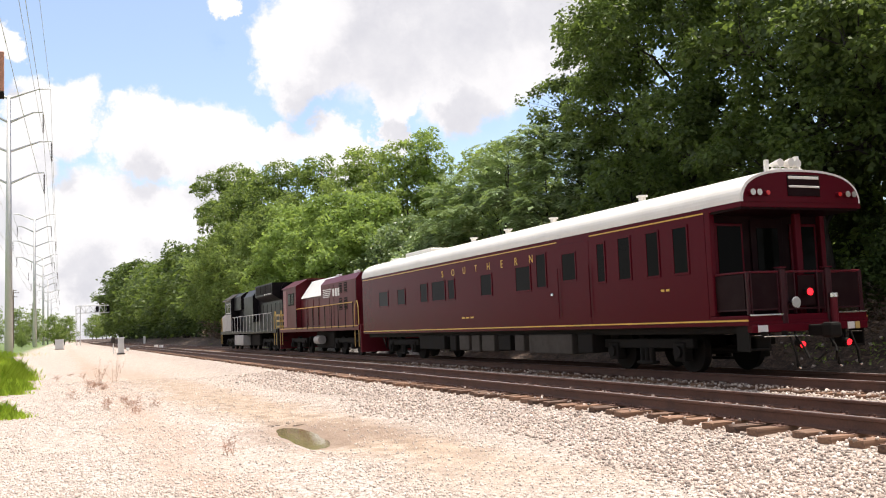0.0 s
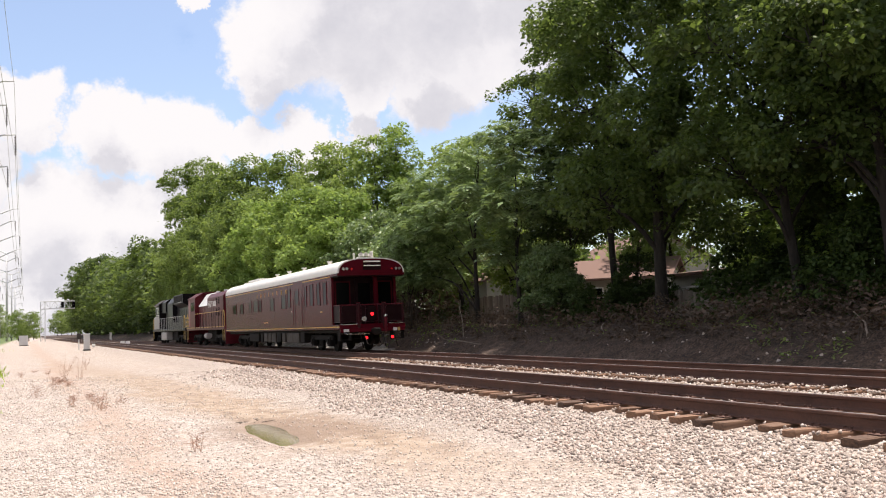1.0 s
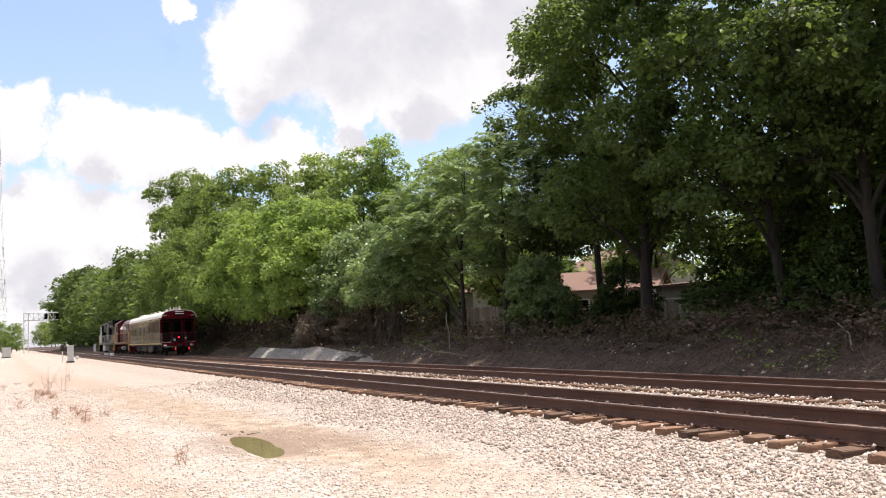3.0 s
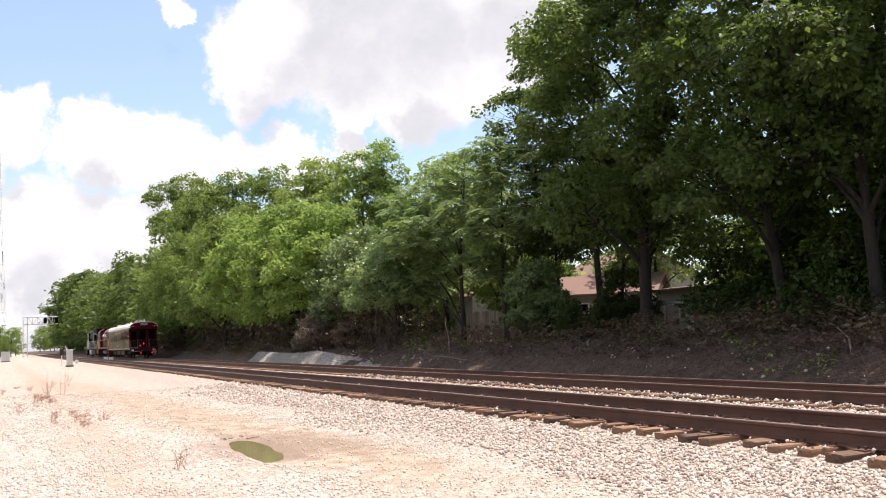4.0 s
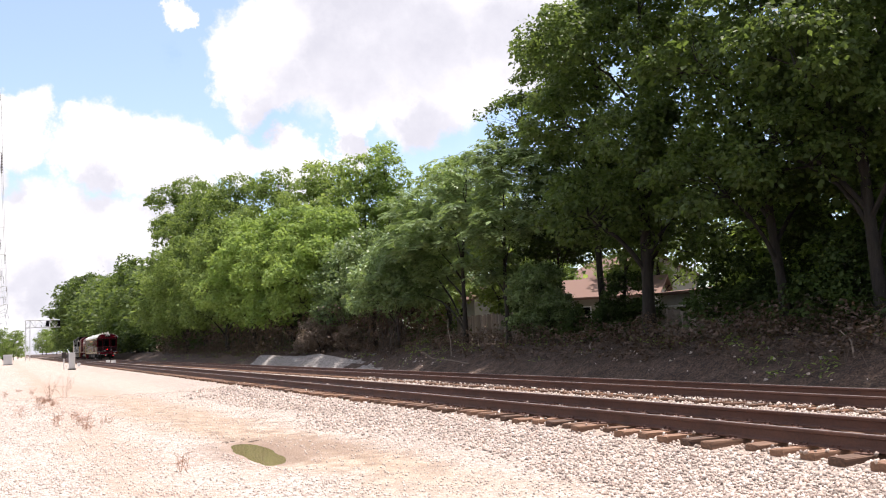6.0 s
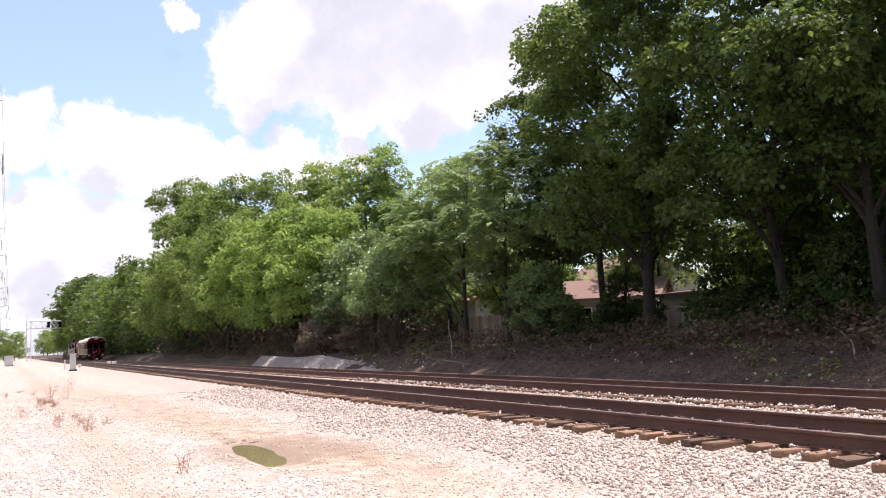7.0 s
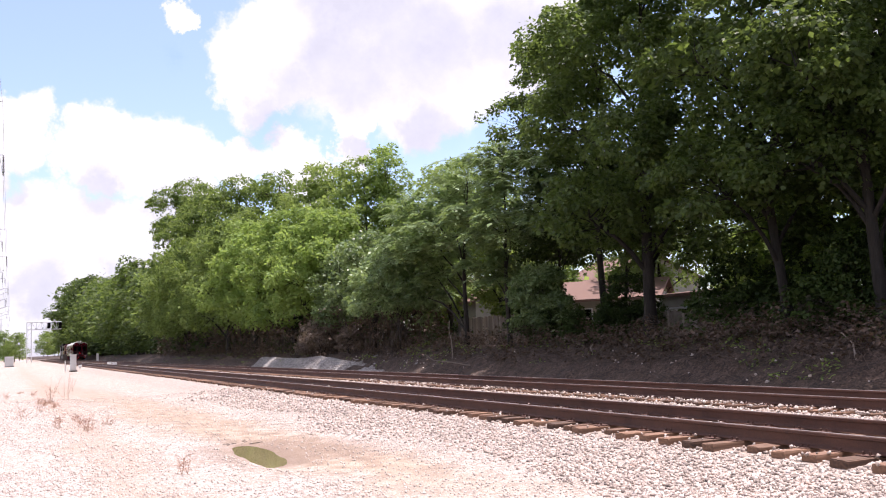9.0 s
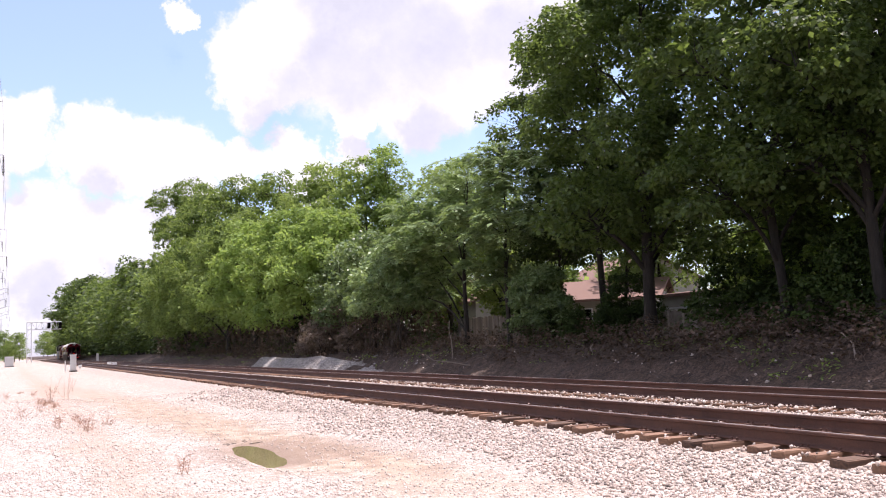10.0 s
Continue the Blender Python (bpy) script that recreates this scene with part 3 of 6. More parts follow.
def fronds(hubs, reach, per, rng, pairs=6):
    """Rosettes of drooping feather-like fronds, each a row of paired narrow leaflets."""
    h, br = np.repeat(hubs, per, 0), np.repeat(reach, per)
    n = len(h)
    az, el = rng.uniform(0, 2 * np.pi, n), rng.uniform(-0.2, 0.55, n)
    out = np.stack([np.cos(az), np.sin(az), np.zeros(n)], 1)
    side = np.stack([-np.sin(az), np.cos(az), np.zeros(n)], 1)
    VV = []
    for k in range(pairs):
        t = 0.2 + 0.8 * (k + 0.5) / pairs
        p = h + out * (br * t * np.cos(el))[:, None]
        p[:, 2] += br * (np.sin(el) * t - 0.5 * t * t)
        drop = np.zeros((n, 3))
        drop[:, 2] = np.sin(el) - 1.0 * t
        along = out + drop * 0.8
        along /= np.linalg.norm(along, axis=1)[:, None]
        w = (br * 0.36 * math.sin(math.pi * (0.25 + 0.65 * t)))[:, None]
        for s in (-1, 1):
            tip = side * s + along * 0.35 + np.array([0, 0, -0.2]) + rng.normal(0, 0.12, (n, 3))
            wide = along * (br * 0.075)[:, None]
            VV.append(np.stack([p, p + tip * w * 0.45 - wide, p + tip * w, p + tip * w * 0.45 + wide], 1))
    V = np.concatenate(VV).reshape(-1, 3)
    return V, np.arange(len(V)).reshape(-1, 4)


def lobes_for(seed, height, radius, base, count, narrow=0.55):
    """Crown masses of a broad tree: rings of lobes round the trunk, narrowing to the top."""
    rnd = random.Random(seed)
    out = []
    for i in range(count):
        t = (i + 0.5) / count
        r = radius * (0.42 + rnd.uniform(-0.08, 0.1)) * (1 - 0.25 * t)
        wide = radius * (math.sin(math.pi * (0.22 + 0.68 * t)) ** 0.7) - r * 0.85
        a = i * 2.4 + rnd.uniform(-0.5, 0.5)
        z = base + r * 0.6 + (height - base - r * 1.5) * t
        wide = max(0.0, wide) * (1.0 if t < 0.85 else narrow)
        out.append((math.cos(a) * wide, math.sin(a) * wide, z, r, r * rnd.uniform(0.7, 0.95)))
    return out


def lobed_tree(seed, lobes, mat, size, bough=0.7, dense=1.0, gaps=0.2, fill=0.6, trunk=0.2, lean=(0.0, 0.0), long=1.45, fern=False, cover=0.9, bare=6):
    """Trunk, a limb to each crown mass (x, y, z, radius, half-height), twigs, and boughs of leaves over the masses."""
    rng, rnd = np.random.default_rng(seed), random.Random(seed)
    L = np.array(lobes, float)
    top = L[L[:, 2].argmax()]
    V, F = [], []
    pts, rad = [], []
    for i in range(10):
        t = i / 9
        sway = math.sin(t * 5.0 + seed) * 0.16 * (1 - t) * t * 4
        pts.append(Vector((lean[0] * math.sin(t * 3.1) + top[0] * t ** 2 + sway, lean[1] * math.sin(t * 3.1) + top[1] * t ** 2 + sway * 0.7, -0.3 + (top[2] + 0.3) * t)))
        rad.append(trunk * (1.4 if i == 0 else 1.0) * (1 - 0.86 * t))
    tube(V, F, pts, rad, 10)
    H, O = [], []
    for x, y, z, r, rz in lobes:
        c = Vector((x, y, z))
        far = math.hypot(x, y)
        t = min(max((z - 0.55 * far - 0.5 * rz) / (top[2] + 0.3), 0.12), 0.92)
        j = min(int(t * 9), 8)
        s = pts[j].lerp(pts[j + 1], t * 9 - j)
        rr = max(trunk * 0.5 * (1 - 0.75 * t), 0.025)
        k = s.lerp(c, 0.5) + Vector((rnd.gauss(0, 0.15), rnd.gauss(0, 0.15), 0.12 * far))
        e = c + Vector((rnd.gauss(0, 0.2), rnd.gauss(0, 0.2), rz * 0.35))
        tube(V, F, [s, s.lerp(k, 0.5) + Vector((0, 0, 0.04 * far)), k, c, e], [rr, rr * 0.85, rr * 0.7, rr * 0.42, rr * 0.15], 7)
        n = int(4 * math.pi * r * (r + rz) / 2 / (bough * bough * 1.9) * dense) + 3
        d = rng.normal(size=(n * 2, 3))
        d /= np.linalg.norm(d, axis=1)[:, None]
        d = d[d[:, 2] > -0.62][:n]
        keep = hashnoise(d[:, 0] * 2.2 + x + seed, d[:, 1] * 2.2 + d[:, 2] * 2.6 + y, seed) >= gaps
        d = d[keep]
        hub = np.array([x, y, z]) + d * np.array([r, r, rz]) * rng.uniform(0.72, 1.08, (len(d), 1))
        inside = np.zeros(len(hub), bool)
        for x2, y2, z2, r2, rz2 in lobes:
            if (x2, y2, z2) != (x, y, z):
                inside |= np.linalg.norm((hub - np.array([x2, y2, z2])) / np.array([r2, r2, rz2]), axis=1) < 0.72
        hub, d = hub[~inside], d[~inside]
        H.append(hub)
        O.append(d)
        for q in hub[::max(1, len(hub) // bare)] if bare else ():
            q = Vector(q)
            f = k.lerp(c, rnd.uniform(0.5, 1.0))
            tube(V, F, [f, f.lerp(q, 0.5) + Vector((rnd.gauss(0, 0.1), rnd.gauss(0, 0.1), rnd.gauss(0, 0.1))), q], [rr * 0.34, rr * 0.22, rr * 0.06], 4)
    H, O = np.concatenate(H), np.concatenate(O)
    br = bough * rng.uniform(0.65, 1.3, len(H))
    if fern:
        LV, LF = fronds(H, br, 9, rng)
    else:
        per = max(8, int(4.7 * bough * bough / (0.5 * long * size * size) * cover))
        LV, LF = sprays(H, O, br, per, size, rng, long)
    if fill:
        # the shaded inside of each mass
        parts = []
        for x, y, z, r, rz in lobes:
            m = int(fill * 22 * r * r * rz / (size * size * 40))
            q = rng.normal(size=(m, 3))
            q = q / np.linalg.norm(q, axis=1)[:, None] * rng.uniform(0.15, 0.8, (m, 1)) ** 0.6
            parts.append(np.array([x, y, z]) + q * np.array([r, r, rz]) * 0.9)
        c = np.concatenate(parts)
        V2, F2 = leaves(c, 3, size * 1.5, size * 2.0, rng, 1.3, spray=3)
        LV, LF = np.concatenate([LV, V2]), np.concatenate([LF, F2 + len(LV)])
    return smooth(np_mesh("trunk", [tuple(v) for v in V], F, M_BARK)), np_mesh("crown", LV, LF, mat)


def tree(meshes, x, y, turn=0.0, grow=1.0, label="", name="tree", category="tree", group="trackside trees", z=None):
    ob = new(name)
    ob.matrix_world = pose(x, y, (float(ground_z(x, y)) if z is None else z) - 0.05, 0, 0, turn)
    ob.scale = (grow, grow, grow)
    for me in meshes:
        c = new(me.name.split(".")[0], me)
        c.parent = ob
    return tagged(ob, label, category, group)


BIG = "tall broadleaf tree with dense dark green crown on the bank"
# crown masses of the nearest trees: offset across, offset along, height, radius, half-height
OPEN_CROWN = ((-0.6, 5.7, 10.7, 1.4, 1.1), (0.3, 4.0, 11.9, 1.5, 1.2), (-0.3, 1.9, 12.8, 1.7, 1.3), (0.4, -0.6, 13.8, 1.9, 1.5), (0.8, 4.4, 10.2, 1.5, 1.2),
              (0.5, 1.6, 11.2, 1.7, 1.2), (-0.9, -1.5, 11.6, 1.8, 1.4), (-0.5, 5.4, 8.3, 1.5, 1.0), (0.6, 2.6, 7.6, 1.6, 1.0), (-0.6, 0.2, 8.4, 1.4, 0.9))
FERN_HIGH = ((-0.2, 4.8, 7.6, 1.7, 1.5), (0.4, 2.4, 8.0, 1.6, 1.4), (0.2, -0.4, 8.3, 1.7, 1.4), (-0.9, 5.4, 4.9, 1.7, 1.4), (-1.0, 2.2, 5.6, 1.9, 1.5), (-0.8, -0.9, 5.6, 1.7, 1.5), (-0.5, 4.4, 2.9, 1.5, 1.0), (-0.6, 1.2, 3.9, 1.4, 0.9))
FERN_LOW = ((0.2, 0.4, 8.3, 1.6, 1.3), (0.3, -1.7, 7.5, 1.5, 1.2), (-0.6, 0.8, 5.9, 1.7, 1.3), (-0.7, -1.6, 5.2, 1.5, 1.2), (-0.4, 0.9, 3.6, 1.4, 1.0))


def build_trees():
    # large dark trees close by
    tall = dict(mat=M_LEAF_DARK, size=0.118, bough=0.66, fill=0.2, cover=0.6)
    tree(lobed_tree(11, lobes_for(11, 17.5, 4.3, 2.6, 16), gaps=0.38, trunk=0.25, **tall), 21.6, 28.1, 20, label=BIG)
    tree(lobed_tree(12, lobes_for(12, 17, 4.6, 2.4, 16), gaps=0.4, trunk=0.18, lean=(0, 0.5), **tall), 21.8, 21.4, 70, label=BIG)
    tree(lobed_tree(13, lobes_for(13, 15, 4.3, 2.8, 13) + [(-2.0, 1.6, 5.6, 1.5, 0.9), (-1.7, 2.6, 7.4, 1.5, 0.9)], gaps=0.42, trunk=0.21, lean=(0, 0.35), **tall), 21.5, 17.7, 0, label=BIG)
    tree(lobed_tree(14, OPEN_CROWN, M_LEAF_DARK, 0.115, 0.52, 0.95, 0.34, 0.0, 0.17, (0, 0.5), cover=0.5, bare=14), 22.5, 32.2, 0, label="tall open-crowned broadleaf tree showing sky through its branches")
    young = lobed_tree(18, ((0, 0, 4.7, 1.8, 1.1), (0.2, 2.1, 5.2, 1.7, 1.1), (0, -2.1, 4.8, 1.7, 1.1), (0.3, 1.1, 6.7, 1.6, 1.2), (-0.2, -1.4, 6.9, 1.6, 1.2)), M_LEAF_SHADED, 0.125, 0.62, 0.9, 0.15, 0.4, 0.11, cover=0.7)
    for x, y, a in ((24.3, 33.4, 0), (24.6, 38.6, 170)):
        tree(young, x, y, a, label="young tree under the tall crowns with shade in its leaf colour")
    behind = lobed_tree(15, lobes_for(15, 18, 5.0, 2.4, 12), M_LEAF_MID, 0.24, 0.95, 0.55, 0.3, 0.3, 0.25, cover=0.55, bare=3)
    for x, y, a, g in ((28.5, 22.5, 0, 1.0), (29, 14.5, 90, 1.0), (37, 47, 200, 0.7), (36, 37, 100, 0.55), (31, 8, 40, 1.0), (25, 8.0, 300, 0.9)):
        tree(behind, x, y, a, g, "leafy green tree standing behind the bank")
    shrub = lobed_tree(16, ((0, 0, 2.6, 1.6, 1.5), (1.1, 0.8, 1.7, 1.2, 1.2), (-1.0, 0.7, 1.8, 1.2, 1.2), (0.2, -1.2, 1.6, 1.2, 1.1), (0.3, 0.2, 3.9, 1.0, 0.8)), M_LEAF_SHADED, 0.13, 0.5, 0.6, 0.15, 0.5, 0.06, cover=0.7)
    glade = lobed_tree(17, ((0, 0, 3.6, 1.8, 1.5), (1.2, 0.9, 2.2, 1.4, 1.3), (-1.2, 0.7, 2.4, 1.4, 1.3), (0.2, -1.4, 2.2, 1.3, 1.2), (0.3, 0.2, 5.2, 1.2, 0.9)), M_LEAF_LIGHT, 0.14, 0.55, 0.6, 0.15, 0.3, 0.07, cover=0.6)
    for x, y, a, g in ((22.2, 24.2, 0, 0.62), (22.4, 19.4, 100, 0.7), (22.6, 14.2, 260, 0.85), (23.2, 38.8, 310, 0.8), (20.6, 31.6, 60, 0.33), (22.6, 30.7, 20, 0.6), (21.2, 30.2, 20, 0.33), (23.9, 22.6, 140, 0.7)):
        tree(shrub, x, y, a, g, "leafy shrub under the trees, coloured dark for shade", "shrub", "shrub", "shrubs on the bank")
    for x, y, a, g in ((25.2, 20.3, 0, 0.95), (25.4, 15.2, 80, 1.0), (26.4, 26.2, 200, 0.85), (24.6, 12.2, 30, 0.9), (28.2, 18.2, 10, 1.5), (29.0, 25.4, 80, 1.45), (35.5, 56.5, 40, 0.9)):
        tree(glade, x, y, a, g, "sunlit light green shrub behind the bank", "shrub", "shrub", "shrubs on the bank")
    # feather-leaved trees
    tree(lobed_tree(21, FERN_HIGH, M_LEAF_SILVER, 0.12, 0.72, 1.15, 0.2, 0.12, 0.14, fern=True), 20.5, 41.4, 0, label="tree with long glossy compound leaves beside the track")
    tree(lobed_tree(22, FERN_LOW, M_LEAF_SILVER, 0.12, 0.7, 1.15, 0.2, 0.12, 0.12, fern=True), 20.2, 36.4, 0, label="lower tree with glossy compound leaves on the bank")
    tree(lobed_tree(23, ((0.0, 0.6, 1.5, 1.0, 0.9), (0.1, -0.7, 1.4, 0.9, 0.8), (-0.1, 0.0, 2.5, 1.1, 0.9), (0.1, 0.9, 2.4, 0.8, 0.7), (0, -0.2, 3.2, 0.7, 0.5)), M_LEAF_SILVER, 0.085, 0.42, 1.0, 0.12, 0.5, 0.06), 20.2, 33.6, 0, 0.92, label="small pale-leaved tree on the bank")
    # middle trees
    m1 = lobed_tree(31, lobes_for(31, 14.2, 3.6, 1.6, 13), M_LEAF_MID, 0.155, 0.68, 0.9, 0.18, 0.3, cover=0.5)
    m2 = lobed_tree(32, lobes_for(32, 10.6, 4.0, 1.5, 12, 0.8), M_LEAF_LIGHT, 0.155, 0.66, 0.95, 0.12, 0.3, cover=0.5)
    m3 = lobed_tree(33, lobes_for(33, 17.6, 4.4, 2.0, 14), M_LEAF_GREEN, 0.165, 0.76, 0.85, 0.2, 0.3, 0.25, cover=0.5)
    m6 = lobed_tree(36, lobes_for(36, 12.5, 4.0, 1.2, 12), M_LEAF_GREEN, 0.155, 0.72, 0.85, 0.15, 0.3, cover=0.5)
    m4 = lobed_tree(34, lobes_for(34, 7.2, 2.6, 1.4, 9, 0.8), M_LEAF_SILVER, 0.125, 0.52, 0.9, 0.15, 0.3, 0.1, cover=0.6)
    m5 = lobed_tree(35, [(0.5 * math.sin(i * 2.4), 0.8 * math.cos(i * 2.4), 5.2 + i * 1.05, 2.0 - 0.15 * i, 1.25) for i in range(9)], M_LEAF_LIGHT, 0.14, 0.6, 0.75, 0.3, 0.1, 0.14, cover=0.5)
    m7 = lobed_tree(37, ((-2.6, 1.5, 21.5, 2.4, 2.0), (0.5, -1.0, 22.3, 2.6, 2.1), (-1.6, 3.8, 18.2, 2.2, 1.7), (1.6, 2.0, 18.5, 2.6, 2.0), (-2.8, -1.5, 17.0, 2.2, 1.7), (0.6, 0.4, 14.0, 2.8, 2.2), (-1.5, 1.6, 10.5, 2.8, 2.4)), M_LEAF_GREEN, 0.18, 0.8, 1.0, 0.26, 0.1, 0.3, cover=0.6, bare=9)
    MID, LIGHT, TALL, BUSHY = "mid-green tree in the line along the track", "light green bushy tree beside the track", "tall green tree in the line along the track", "green bushy tree beside the track"
    for m, x, y, a, g, lb in ((m1, 23.5, 63, 0, 1.0, MID), (m1, 25.2, 53, 120, 0.87, MID), (m5, 24.4, 60.8, 0, 0.99, "slender tall tree rising above its neighbours"),
                              (m2, 19.6, 61, 30, 0.95, LIGHT), (m2, 19.5, 69, 200, 1.06, LIGHT), (m1, 23, 71, 220, 1.1, MID), (m3, 21.8, 83, 10, 0.96, TALL),
                              (m2, 19.0, 79, 100, 1.1, LIGHT), (m3, 21.6, 95, 140, 1.06, TALL), (m3, 21, 108, 250, 1.13, TALL), (m3, 20.8, 120, 60, 1.16, TALL), (m7, 20.9, 124, 0, 0.93, "tall open-crowned tree standing over the far line"),
                              (m6, 18.9, 90, 20, 1.06, BUSHY), (m6, 18.9, 101, 290, 1.1, BUSHY), (m6, 19, 113, 70, 1.15, BUSHY), (m6, 19.8, 127, 10, 1.1, BUSHY),
                              (m4, 19.4, 47.5, 0, 0.95, "leafy green bush at the foot of the trees"), (m4, 19.6, 52, 80, 1.05, "leafy green bush at the foot of the trees"),
                              (m4, 19.4, 56.5, 190, 0.9, "leafy green bush at the foot of the trees"), (m1, 25.5, 47, 300, 0.72, MID)):
        tree(m, x, y, a, g, lb)
    # far line
    f1 = lobed_tree(41, lobes_for(41, 15, 4.6, 0.8, 11), M_LEAF_GREEN, 0.3, 1.15, 0.36, 0.05, 0.6, cover=0.45, bare=0)
    f2 = lobed_tree(42, lobes_for(42, 14.5, 4.8, 0.8, 11), M_LEAF_DARK, 0.3, 1.15, 0.36, 0.05, 0.6, cover=0.45, bare=0)
    over = lobed_tree(43, lobes_for(43, 25, 8.0, 7.5, 12), M_LEAF_DARK, 0.4, 1.5, 0.7, 0.05, 0.5, 0.4, cover=0.55, bare=0)
    rnd = random.Random(5)
    y = 138
    while y < 400:
        g = (1.06 if y < 175 else 1.22 if y < 240 else 1.35) * rnd.uniform(0.92, 1.06)
        tree(rnd.choice((f1, f2, f2, f2)), 21.2 + rnd.uniform(-0.8, 1.0), y, rnd.uniform(0, 360), g, "green tree in the far line along the track", group="far tree line")
        y += 9.5 * g * rnd.uniform(0.8, 1.2)
    for x, y, g in ((39, 70, 0.8), (36, 58, 0.6), (30, 62, 0.8), (29, 72, 0.85), (28, 84, 0.9), (28, 96, 0.95), (27, 108, 0.95), (27, 120, 0.95), (27, 131, 0.9)):
        tree(f2, x, y, rnd.uniform(0, 360), g, "dark green tree in the woods behind the front row", group="woods behind")
    for x, y, g in ((18.6, 335, 1.04), (21.0, 300, 0.97), (22, 276, 0.86), (23, 255, 0.78), (22.5, 238, 0.72)):
        tree(over, x, y, rnd.uniform(0, 360), g, "tall dark tree overhanging the far end of the line", group="far tree line")
    for x, y, g in ((20, 430, 0.9), (19.5, 480, 1.0), (20, 540, 1.0), (19, 610, 1.1), (19, 690, 1.2)):
        tree(f1, x, y, rnd.uniform(0, 360), g, "green tree in the far line along the track", group="far tree line")
    # low bushes, shade put into their leaf colour, close the gaps under the far crowns
    bush = lobed_tree(45, ((0, 0, 2.0, 1.9, 1.6), (1.3, 0.9, 1.4, 1.3, 1.1), (-1.2, 0.8, 1.4, 1.4, 1.1), (0.3, -1.4, 1.3, 1.3, 1.1)), M_LEAF_SHADED, 0.24, 0.7, 0.3, 0.0, 0.6, 0.08, cover=0.5, bare=0)
    y = 66
    while y < 330:
        tree(bush, 20.4 + rnd.uniform(-0.4, 1.6) + (2.0 if y < 90 else 0), y, rnd.uniform(0, 360), rnd.uniform(0.75, 1.15) * (1.0 if y < 160 else 1.25), "leafy bush under the far trees, coloured dark for shade", "bush", "bush", "bushes along the far trees")
        y += rnd.uniform(4.2, 6.2) * (1.0 if y < 160 else 1.35)
    # unseen trees added left of the view, for the train's side to reflect
    edge = lobed_tree(44, lobes_for(44, 12, 5.2, 0.8, 8), M_LEAF_SHADED, 0.7, 1.6, 0.7, 0.05, 0.4, bare=0)
    for i in range(8):
        tree(edge, -34 + rnd.uniform(-3, 3), -60 + i * 15 + rnd.uniform(-3, 3), rnd.uniform(0, 360), rnd.uniform(0.8, 1.2), "unseen tree added to darken the train's reflections", group="trees by the power line")
    # other side of the line, far off
    for x, y, g in ((-9, 330, 0.75), (-14, 345, 0.8), (-20, 320, 0.8), (-27, 300, 0.85), (-6, 420, 0.7), (-35, 290, 0.9), (-11, 300, 0.42), (-17, 260, 0.4), (-9, 240, 0.25), (0.5, 352, 0.62), (-3, 380, 0.72), (2.6, 470, 0.8), (-1.5, 345, 0.35)):
        tree(f1, x, y, rnd.uniform(0, 360), g * 1.15, "green tree beyond the power line", group="trees by the power line")


build_trees()


